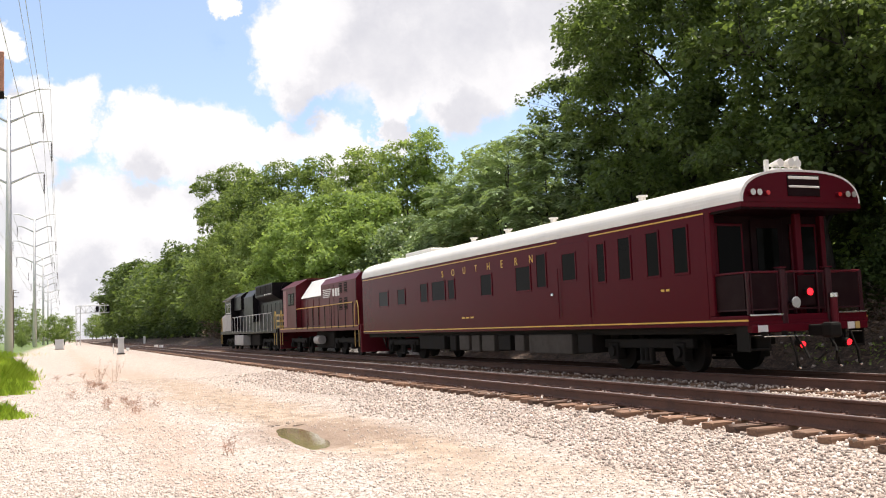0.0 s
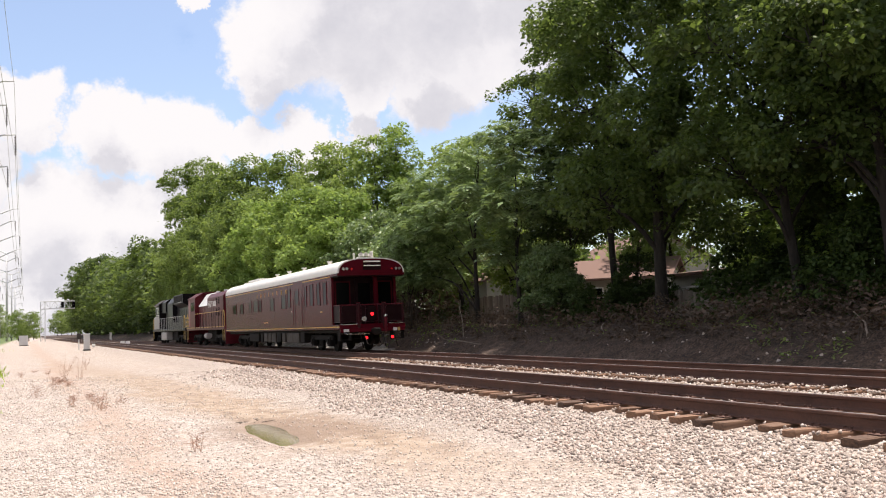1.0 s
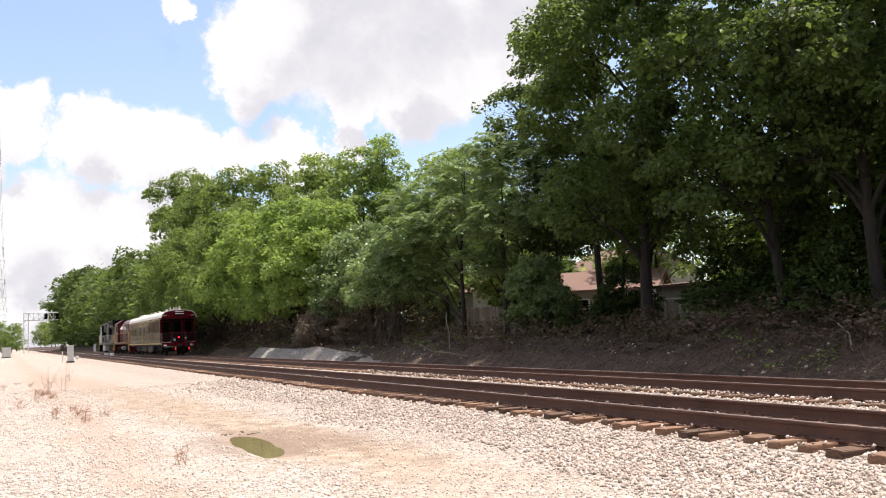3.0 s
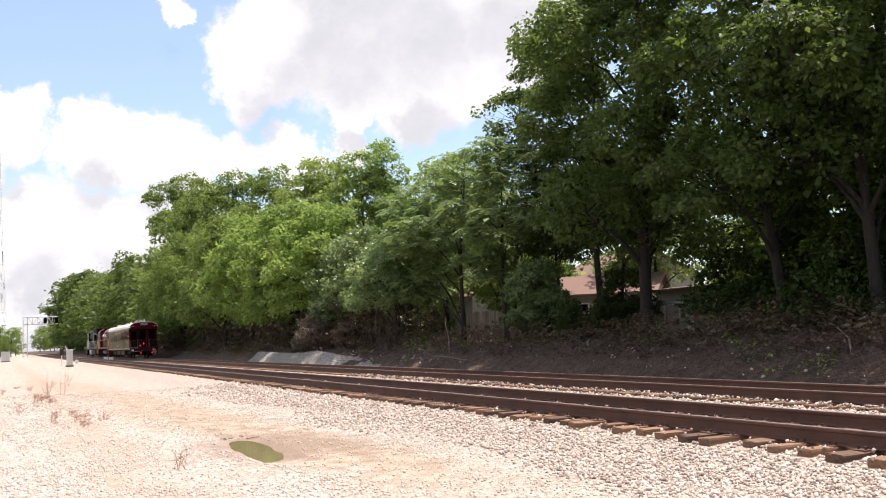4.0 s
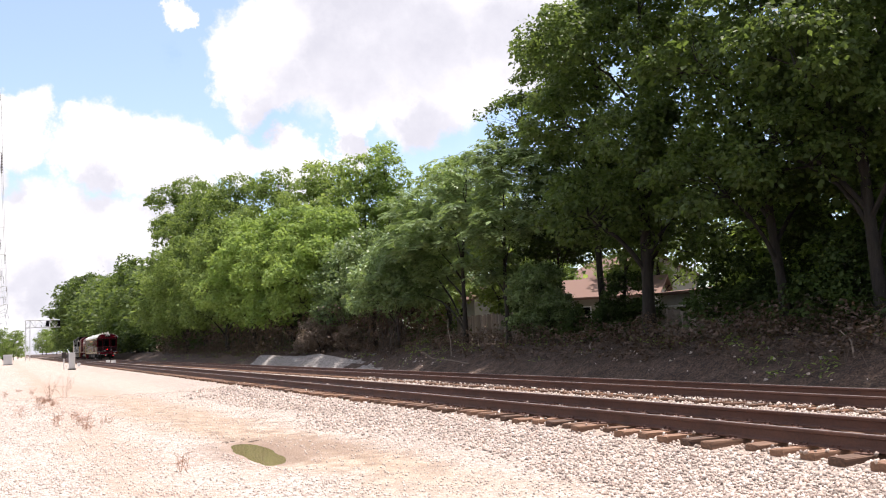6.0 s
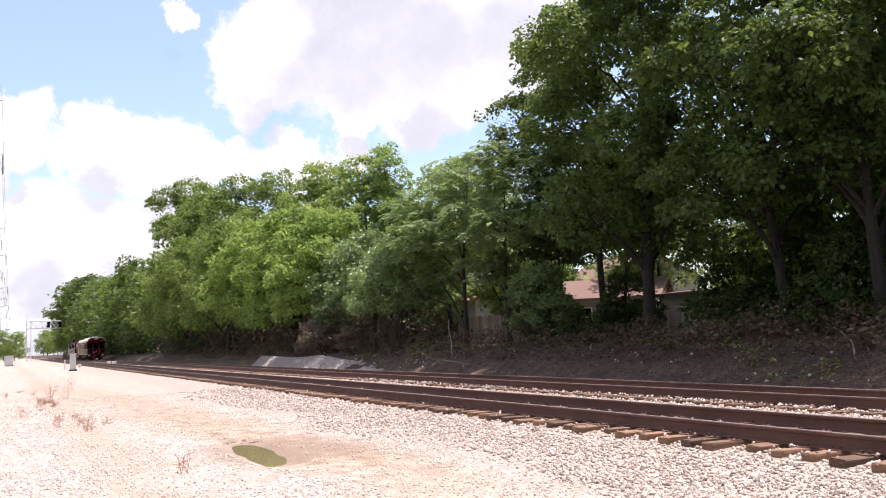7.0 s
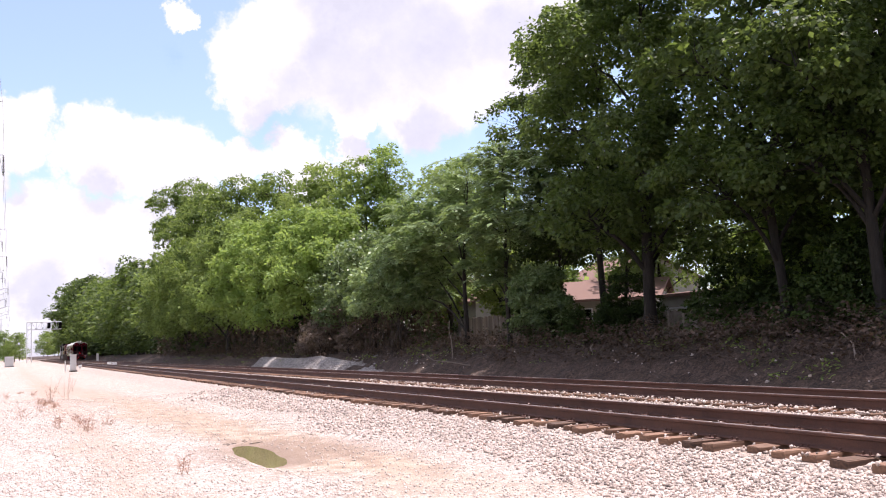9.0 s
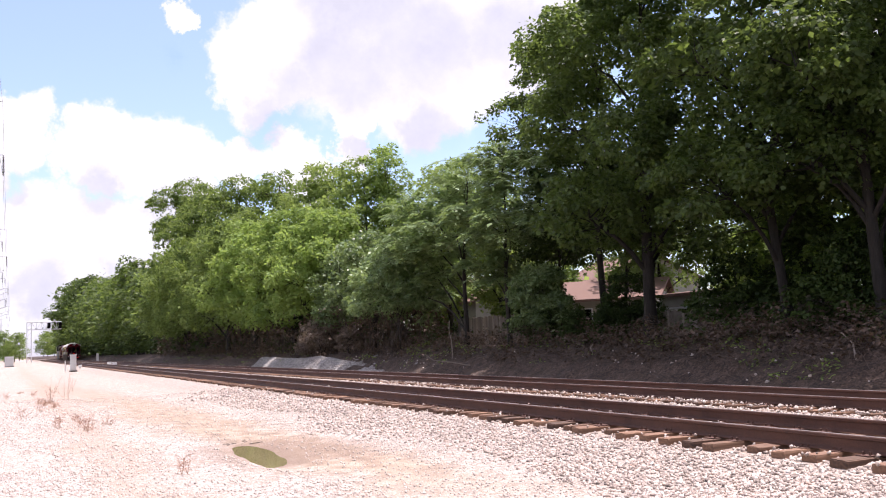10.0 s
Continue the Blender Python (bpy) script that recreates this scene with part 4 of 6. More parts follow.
def build_brush():
    """Low brush and dry stalks along the bank's edge, leafy undergrowth, verge grass and weeds."""
    rng = np.random.default_rng(8)
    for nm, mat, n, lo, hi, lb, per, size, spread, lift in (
            ("undergrowth", M_LEAF_SHADED, 900, 18.9, 24.5, "dense undergrowth beneath the trees, coloured dark for shade", 33, 0.11, 0.45, (0.1, 1.0)),
            ("dry_brush", M_LEAF_DRY, 1700, 17.3, 20.8, "dry brown brush and vines on the bank", 22, 0.075, 0.32, (0.0, 0.75)),
            ("ivy", M_LEAF_MID, 150, 16.8, 19.5, "patches of green weeds on the bank", 22, 0.07, 0.25, (0.0, 0.2))):
        y = 7 + 110 * rng.random(n) ** 1.6
        x = rng.uniform(lo, hi, n)
        c = np.stack([x, y, ground_z(x, y) + rng.uniform(*lift, n)], 1)
        if nm == "undergrowth":
            keep = ~((x < 19.8) & (y < 34)) & ~((y > 24.8) & (y < 31.5)) & ~((y > 37) & (y < 47) & (x < 22.6))
            c = c[keep]
        V, F = leaves(c, per, spread, size, rng)
        V[:, 2] = np.maximum(V[:, 2], ground_z(V[:, 0], V[:, 1]) + 0.005)
        tagged(new(nm, np_mesh(nm, V, F, mat)), lb, "undergrowth", kind="stuff")
    # dark hedge of saplings below the crowns further along
    n = 900
    y = 46.5 + 90 * rng.random(n)
    x = rng.uniform(18.6, 23.0, n)
    c = np.stack([x, y, ground_z(x, y) + rng.uniform(0.1, 2.6, n)], 1)
    V, F = leaves(c, 22, 0.5, 0.19, rng)
    tagged(new("brown_thicket", np_mesh("brown_thicket", V, F, M_LEAF_DRY)), "thick brown leafless thicket under the trackside trees", "undergrowth", kind="stuff")
    # thin bare stems stand in it
    V, F = [], []
    rnd = random.Random(9)
    for _ in range(420):
        x, y = rnd.uniform(18.4, 20.2), 46.5 + 82 * rnd.random() ** 1.4
        p = Vector((x, y, float(ground_z(x, y)) - 0.05))
        tip = p + Vector((rnd.gauss(0, 0.35), rnd.gauss(0, 0.4), rnd.uniform(1.2, 3.2)))
        tube(V, F, [p, p.lerp(tip, 0.5) + Vector((rnd.gauss(0, 0.08), rnd.gauss(0, 0.08), 0)), tip], [0.028, 0.02, 0.008], 5)
    tagged(new("bare_stems", np_mesh("bare_stems", [tuple(v) for v in V], F, M_TWIG)), "thin bare brown stems under the trackside trees", "stems", kind="stuff")
    # bare twigs
    V, F = [], []
    rnd = random.Random(3)
    for _ in range(1500):
        x, y = rnd.uniform(16.6, 20.5), 8 + 60 * rnd.random() ** 1.5
        p = Vector((x, y, float(ground_z(x, y)) - 0.03))
        d = Vector((rnd.gauss(0, 0.7), rnd.gauss(0, 0.9), rnd.uniform(0.1, 0.8))).normalized()
        l = rnd.uniform(0.2, 0.8)
        tube(V, F, [p, p + d * l * 0.5, p + d * l + Vector((rnd.gauss(0, 0.12), rnd.gauss(0, 0.12), -0.1 * l))], [0.008, 0.006, 0.002], 4)
    tagged(new("twigs", np_mesh("twigs", [tuple(v) for v in V], F, M_TWIG)), "bare brown twigs and dead stalks on the bank", "twigs", kind="stuff")


build_brush()


def grass_tuft(x, y, w, h, n, seed, label, mat, name="grass_clump"):
    rng = np.random.default_rng(seed)
    px, py = x + rng.normal(0, w, n), y + rng.normal(0, w, n)
    z = ground_z(px, py) - 0.02
    a = rng.uniform(0, 2 * np.pi, n)
    hh = h * rng.uniform(0.4, 1.1, n) * (0.3 + 0.7 * np.exp(-((px - x) ** 2 + (py - y) ** 2) / (2.4 * w * w)))
    lean = rng.uniform(0.1, 0.6, n) * hh
    s = np.stack([-np.sin(a), np.cos(a), np.zeros(n)], 1) * (0.006 + 0.008 * rng.random((n, 1)))
    p0 = np.stack([px, py, z], 1)
    p1 = p0 + np.stack([np.cos(a) * lean * 0.4, np.sin(a) * lean * 0.4, hh * 0.6], 1)
    p2 = p0 + np.stack([np.cos(a) * lean, np.sin(a) * lean, hh], 1)
    V = np.stack([p0 - s, p0 + s, p1 + s * 0.8, p2, p1 - s * 0.8], 1).reshape(-1, 3)
    tagged(new(name, np_mesh(name, V, np.arange(n * 5).reshape(n, 5), mat)), label, "grass", kind="stuff")


for x, y, w, h, n, seed in ((-1.22, 21.6, 0.24, 0.42, 1300, 1), (-1.75, 31.5, 0.3, 0.55, 1500, 2), (-2.1, 36.0, 0.42, 0.95, 2600, 4), (-1.95, 41.5, 0.4, 1.0, 2200, 7), (-2.9, 47.0, 0.6, 1.2, 2600, 8), (-1.3, 34.0, 0.22, 0.4, 600, 9)):
    grass_tuft(x, y, w, h, n, seed, "tall bright green grass clump at the gravel's edge", M_GRASS)
grass_tuft(-4.3, 34, 0.8, 0.9, 4000, 3, "bright green verge grass beside the gravel", M_GRASS)
grass_tuft(-7.0, 60, 1.6, 1.0, 5000, 5, "bright green verge grass beside the gravel", M_GRASS)
grass_tuft(-9.5, 110, 2.2, 1.6, 5000, 6, "bright green verge grass beside the gravel", M_GRASS)


def weed(x, y, h, seed):
    rnd = random.Random(seed)
    V, F = [], []
    for _ in range(7):
        p = Vector((x + rnd.gauss(0, 0.06), y + rnd.gauss(0, 0.06), float(ground_z(x, y)) - 0.02))
        d = Vector((rnd.gauss(0, 0.25), rnd.gauss(0, 0.25), 1)).normalized()
        l = h * rnd.uniform(0.5, 1)
        tube(V, F, [p, p + d * l * 0.6, p + d * l], [0.004, 0.003, 0.0015], 4)
        for k in range(6):
            q = p + d * l * rnd.uniform(0.3, 1)
            tube(V, F, [q, q + Vector((rnd.gauss(0, 0.07), rnd.gauss(0, 0.07), rnd.uniform(0, 0.08)))], [0.004, 0.0015], 4)
    tagged(new("dry_weed", np_mesh("dry_weed", [tuple(v) for v in V], F, M_WEED)), "thin dry reddish weed stalk in the gravel", "weed", "dry weeds")


for i, (x, y, h) in enumerate(((2.06, 12.9, 0.32), (1.74, 36.5, 1.1), (1.38, 21.2, 0.4), (1.1, 34, 0.8), (1.3, 38, 1.0), (0.7, 30, 0.5), (2.4, 45, 0.9), (0.2, 27, 0.4))):
    weed(x, y, h, i)
rnd_weed = random.Random(77)
for i in range(16):
    y = 20 + 26 * rnd_weed.random()
    weed(1.35 + rnd_weed.gauss(0, 0.5) - 0.01 * y, y, rnd_weed.uniform(0.1, 0.3), 40 + i)


def puddle_litter():
    """Sodden twigs at the puddle's far rim."""
    V, F = [], []
    rnd = random.Random(12)
    for _ in range(9):
        x, y = 3.55 + rnd.gauss(0, 0.16), 16.25 + rnd.gauss(0, 0.2)
        p = Vector((x, y, float(ground_z(x, y)) + 0.012))
        d = Vector((rnd.gauss(0, 1), rnd.gauss(0, 0.5), rnd.uniform(0, 0.12)))
        tube(V, F, [p, p + d * 0.05, p + d * 0.1], [0.007, 0.006, 0.003], 5)
    tagged(new("wet_twigs", np_mesh("wet_twigs", [tuple(v) for v in V], F, M_TWIG)), "dark sodden twigs at the edge of the puddle", "twigs", kind="stuff")


puddle_litter()


def gravel_heap():
    X, Y = np.meshgrid(np.linspace(15.6, 18.4, 36), np.linspace(36, 72, 170))
    e = np.clip((Y - 36) / 20, 0, 1) * np.clip((72 - Y) / 2.5, 0, 1)
    ridge = np.exp(-((X - 17.0 - 0.3 * hashnoise(Y * 0.4, Y * 0, 3)) / 0.75) ** 2)
    g = ground_z(X, Y)
    Z = -0.38 + 0.98 * ridge * e * (0.8 + 0.3 * hashnoise(X * 0.6, Y * 0.22, 4)) + 0.05 * (hashnoise(X * 3, Y * 2.2, 6) - 0.5)
    Z = np.where(Z > g - 0.03, Z, g - 0.06)
    nx, ny = X.shape[1], X.shape[0]
    i = (np.arange(ny - 1)[:, None] * nx + np.arange(nx - 1)[None]).ravel()
    tagged(new("spoil_heap", smooth(np_mesh("spoil_heap", np.stack([X, Y, Z], -1).reshape(-1, 3), np.stack([i, i + 1, i + nx + 1, i + nx], 1), M_HEAP))),
           "long heap of pale grey gravel at the foot of the bank", "gravel heap", kind="stuff")


def heap_material():
    m, nt, b, _ = material("heap_gravel")
    pos = node(nt, "ShaderNodeTexCoord").outputs["Object"]
    v = node(nt, "ShaderNodeTexVoronoi", {"Vector": pos, "Scale": 12.0})
    t = node(nt, "ShaderNodeSeparateColor", {0: v.outputs["Color"]}).outputs[0]
    nt.links.new(ramp(nt, t, (0.0, (0.12, 0.105, 0.095)), (0.5, (0.26, 0.235, 0.215)), (1.0, (0.44, 0.405, 0.38))), b.inputs["Base Color"])
    b.inputs["Roughness"].default_value = 0.9
    bump(nt, b, v.outputs["Distance"], 0.9, 0.06)
    return m


M_HEAP = heap_material()
gravel_heap()


# a dead brown shrub and a pale broken stalk on the bank
DEAD = ((0, 0, 1.3, 0.9, 0.9), (0.5, 0.5, 0.9, 0.7, 0.7), (-0.4, -0.5, 1.0, 0.7, 0.7))
for x, y, g in ((17.9, 57.4, 1.1), (18.2, 52.6, 0.7), (18.2, 61.0, 0.75)):
    tree(lobed_tree(int(y), DEAD, M_LEAF_STRAW, 0.07, 0.42, 0.9, 0.2, 0.2, 0.05, cover=0.5, bare=12), x, y, 0, g, "dead brown shrub on the bank", "shrub", "shrub", "shrubs on the bank")


def dead_stalk(x, y, pts, label):
    V, F = [], []
    z = float(ground_z(x, y))
    tube(V, F, [Vector((x + a, y + b, z + c)) for a, b, c in pts], [0.028 * (1 - 0.16 * i) for i in range(len(pts))], 7)
    tagged(new("dead_branch", smooth(np_mesh("dead_branch", [tuple(v) for v in V], F, M_FENCE))), label, "branch", "dead branches")


dead_stalk(18.0, 37.9, ((0, 0, -0.1), (0.02, 0.05, 0.7), (-0.05, 0.15, 1.25), (0.1, 0.4, 1.7)), "pale bare broken stalk standing on the bank")
dead_stalk(17.7, 15.5, ((0, 0, -0.05), (0.1, 0.15, 0.35), (0.1, 0.45, 0.6)), "short pale broken branch on the bank")
dead_stalk(17.2, 34.5, ((0, 0, -0.03), (-0.3, 1.2, 0.12), (-0.5, 2.6, 0.2), (-0.6, 3.4, 0.5)), "fallen grey branch lying on the bank")
dead_stalk(18.2, 27.0, ((0, 0, -0.03), (0.4, 0.7, 0.25), (0.9, 1.3, 0.35)), "fallen grey branch lying on the bank")


# ---------------------------------------------------------------- houses and fence behind the bank
def gable(bm, x0, x1, y0, y1, z0, z1, over=0.4, thick=0.14):
    """Roof slabs over a box, ridge along y."""
    xm = (x0 + x1) / 2
    k = (z1 - z0) / (xm - x0)
    prism(bm, [(x0 - over, z0 - over * k), (xm, z1), (x1 + over, z0 - over * k), (x1 + over, z0 - over * k + thick), (xm, z1 + thick), (x0 - over, z0 - over * k + thick)], y0 - over, y1 + over)
    return bm


def house(x, y, turn, deep, wide, floor, eave, ridge, label):
    """A gabled house whose near corner stands at x, y; its ridge runs along its width."""
    h = thing("house", (x, y, 0, 0, 0, turn), label, "house", "houses behind the bank")
    bm = prism(B(), [(0, floor - 0.4), (deep, floor - 0.4), (deep, eave), (deep / 2, ridge - 0.02), (0, eave)], 0, wide)
    part("wall", bm, M_SIDING, h)
    part("roof", gable(B(), 0, deep, 0, wide, eave, ridge), M_SHINGLE, h, "brown shingled roof")
    for yy in (1.2, wide - 2.3):
        w = part("window", box(B(), (-0.05, yy, eave - 1.6), (0.03, yy + 1.1, eave - 0.5), 0.01), M_WHITE, h)
        part("pane", box(B(), (-0.065, yy + 0.07, eave - 1.53), (-0.045, yy + 1.03, eave - 0.57)), M_GLASS, w)


house(33.8, 43.4, 45, 8, 6, 1.0, 3.3, 4.5, "low house with brown shingled roof behind the trees")
house(29, 57, 0, 8, 11, 1.2, 3.9, 5.8, "pale-sided house with brown roof behind the trees")
house(25.9, 29.6, 0, 6, 3.4, 1.0, 2.72, 2.95, "small pale-sided house behind the board fence")
house(38, 55.0, -10, 8, 9, 1.2, 5.0, 7.0, "pale-sided house with brown roof behind the trees")


def porch_rail():
    """White rail on posts behind the fence."""
    r = thing("porch_railing", (24.2, 27.6, 0.9), "white painted railing seen over the board fence", "railing")
    part("top_rail", box(B(), (-0.04, 0, 1.23), (0.04, 3.3, 1.29), 0.01), M_WHITE, r)
    part("bottom_rail", box(B(), (-0.03, 0, 0.3), (0.03, 3.3, 0.36), 0.01), M_WHITE, r)
    for i in range(4):
        part("post", box(B(), (-0.045, i * 1.07, -0.2), (0.045, i * 1.07 + 0.09, 1.225), 0.008), M_WHITE, r)


porch_rail()


def build_fence(y0, y1, x, top, label):
    f = thing("fence", (0, 0, 0), label, "fence")
    rnd = random.Random(int(y0))
    y = y0
    board = bpy.data.meshes.new("board")
    bm = box(B(), (-0.011, -0.068, 0.0), (0.011, 0.068, 1.75), 0.004)
    bm.to_mesh(board)
    bm.free()
    board.materials.append(M_FENCE)
    while y < y1:
        b = new("board", board)
        b.parent = f
        b.matrix_basis = pose(x + rnd.gauss(0, 0.006), y, top - 1.75 + rnd.gauss(0, 0.02), rnd.gauss(0, 0.6), 0, rnd.gauss(0, 2))
        y += 0.146
    for z in (top - 0.3, top - 1.4):
        part("rail", box(B(), (x + 0.015, y0, z - 0.04), (x + 0.055, y1, z + 0.04), 0.006), M_FENCE, f)
    yy = y0
    while yy <= y1:
        part("post", box(B(), (x + 0.056, yy - 0.045, top - 2.1), (x + 0.146, yy + 0.045, top + 0.05), 0.008), M_FENCE, f)
        yy += 2.4


build_fence(14.0, 26.6, 23.2, 2.22, "weathered grey wooden board fence behind the trees")
build_fence(26.75, 33.0, 23.2, 2.02, "low weathered board fence behind the trees")
build_fence(37.5, 46.5, 22.5, 2.38, "weathered brown wooden board fence on top of the bank")


# ---------------------------------------------------------------- train
def side_window(bm_frame, bm_glass, x, y0, y1, z0, z1):
    box(bm_glass, (x - 0.012, y0, z0), (x + 0.02, y1, z1))
    for a, b, c, d in ((y0 - 0.05, y1 + 0.05, z0 - 0.05, z0), (y0 - 0.05, y1 + 0.05, z1, z1 + 0.05), (y0 - 0.05, y0, z0, z1), (y1, y1 + 0.05, z0, z1)):
        box(bm_frame, (x - 0.022, a, c), (x + 0.02, b, d), 0.006)


def wheelset(parent, y, r=0.457):
    w = part("wheel_set", rod(B(), (-0.72, y, r), (0.72, y, r), 0.085, seg=12), M_UNDER, parent)
    for s in (-0.7525, 0.7525):
        bm = rod(B(), (s - 0.065, y, r), (s + 0.065, y, r), r, seg=28)
        sg = 1 if s < 0 else -1
        rod(bm, (s + sg * 0.065, y, r), (s + sg * 0.09, y, r), r + 0.026, seg=28)
        rod(bm, (s - sg * 0.065, y, r), (s - sg * 0.12, y, r), 0.14, seg=14)
        part("wheel", bm, M_UNDER, w)


def truck(parent, y, axles, base, z=0.55):
    """A bogie: side frames, springs, bolster and its axles."""
    tk = part("truck", box(B(), (-0.9, y - 0.35, z - 0.1), (0.9, y + 0.35, z + 0.22), 0.03), M_UNDER, parent, "grimy wheel truck")
    for s in (-1, 1):
        bm = box(B(), (s * 1.06 - 0.07, y - base / 2 - 0.45, z - 0.02), (s * 1.06 + 0.07, y + base / 2 + 0.45, z + 0.2), 0.03)
        for i in range(axles):
            yy = y - base / 2 + base * i / (axles - 1)
            box(bm, (s * 1.06 - 0.12, yy - 0.2, z - 0.3), (s * 1.06 + 0.12, yy + 0.2, z + 0.12), 0.04)
            rod(bm, (s * 1.1, yy, 0.457), (s * 1.24, yy, 0.457), 0.13, seg=14)
            if i < axles - 1:
                yc = yy + base / (axles - 1) / 2
                for dy in (-0.18, 0, 0.18):
                    rod(bm, (s * 1.08, yc + dy, z - 0.32), (s * 1.08, yc + dy, z), 0.075, seg=10)
                box(bm, (s * 1.08 - 0.1, yc - 0.32, z - 0.38), (s * 1.08 + 0.1, yc + 0.32, z - 0.31), 0.02)
        part("side_frame", bm, M_UNDER, tk)
    for i in range(axles):
        wheelset(tk, y - base / 2 + base * i / (axles - 1))


def coupler(parent, y, s):
    bm = box(B(), (-0.09, min(y, y + s * 0.5), 0.76), (0.09, max(y, y + s * 0.5), 0.98), 0.03)
    box(bm, (-0.16, min(y + s * 0.4, y + s * 0.68), 0.72), (0.13, max(y + s * 0.4, y + s * 0.68), 1.02), 0.06)
    part("coupler", bm, M_UNDER, parent)
    for x in (-0.42, 0.38):
        V, F = [], []
        tube(V, F, [Vector((x, y, 0.8)), Vector((x, y + s * 0.22, 0.55)), Vector((x * 0.9, y + s * 0.3, 0.35)), Vector((x * 0.6, y + s * 0.38, 0.3)), Vector((x * 0.3, y + s * 0.5, 0.45))], [0.025] * 5, 6)
        h = new("air_hose", smooth(np_mesh("air_hose", [tuple(v) for v in V], F, M_UNDER)))
        h.parent = parent


def lettering(parent, text, x, y, z, size, mat, space=1.0, name="lettering"):
    """Raised letters on a side that faces -x, reading towards -y."""
    cu = bpy.data.curves.new(name, "FONT")
    cu.body, cu.size, cu.extrude, cu.space_character = text, size, 0.004, space
    cu.align_x, cu.align_y = "CENTER", "CENTER"
    ob = new(name, cu)
    dg = bpy.context.evaluated_depsgraph_get()
    me = bpy.data.meshes.new_from_object(ob.evaluated_get(dg))
    bpy.data.objects.remove(ob)
    me.materials.clear()
    me.materials.append(mat)
    ob = new(name, me)
    ob.parent = parent
    ob.matrix_basis = pose(x, y, z, 90, 0, -90)
    return ob


CAR_LEN = 24.86


def roof_arc(half, eave, top, n=36, drop=0.0):
    out = []
    for i in range(n + 1):
        a = math.pi * i / n
        c, s = math.cos(a), math.sin(a)
        out.append((-half * math.copysign(abs(c) ** 0.72, c) * -1, eave + (top - eave) * abs(s) ** 0.80 - drop))
    return out


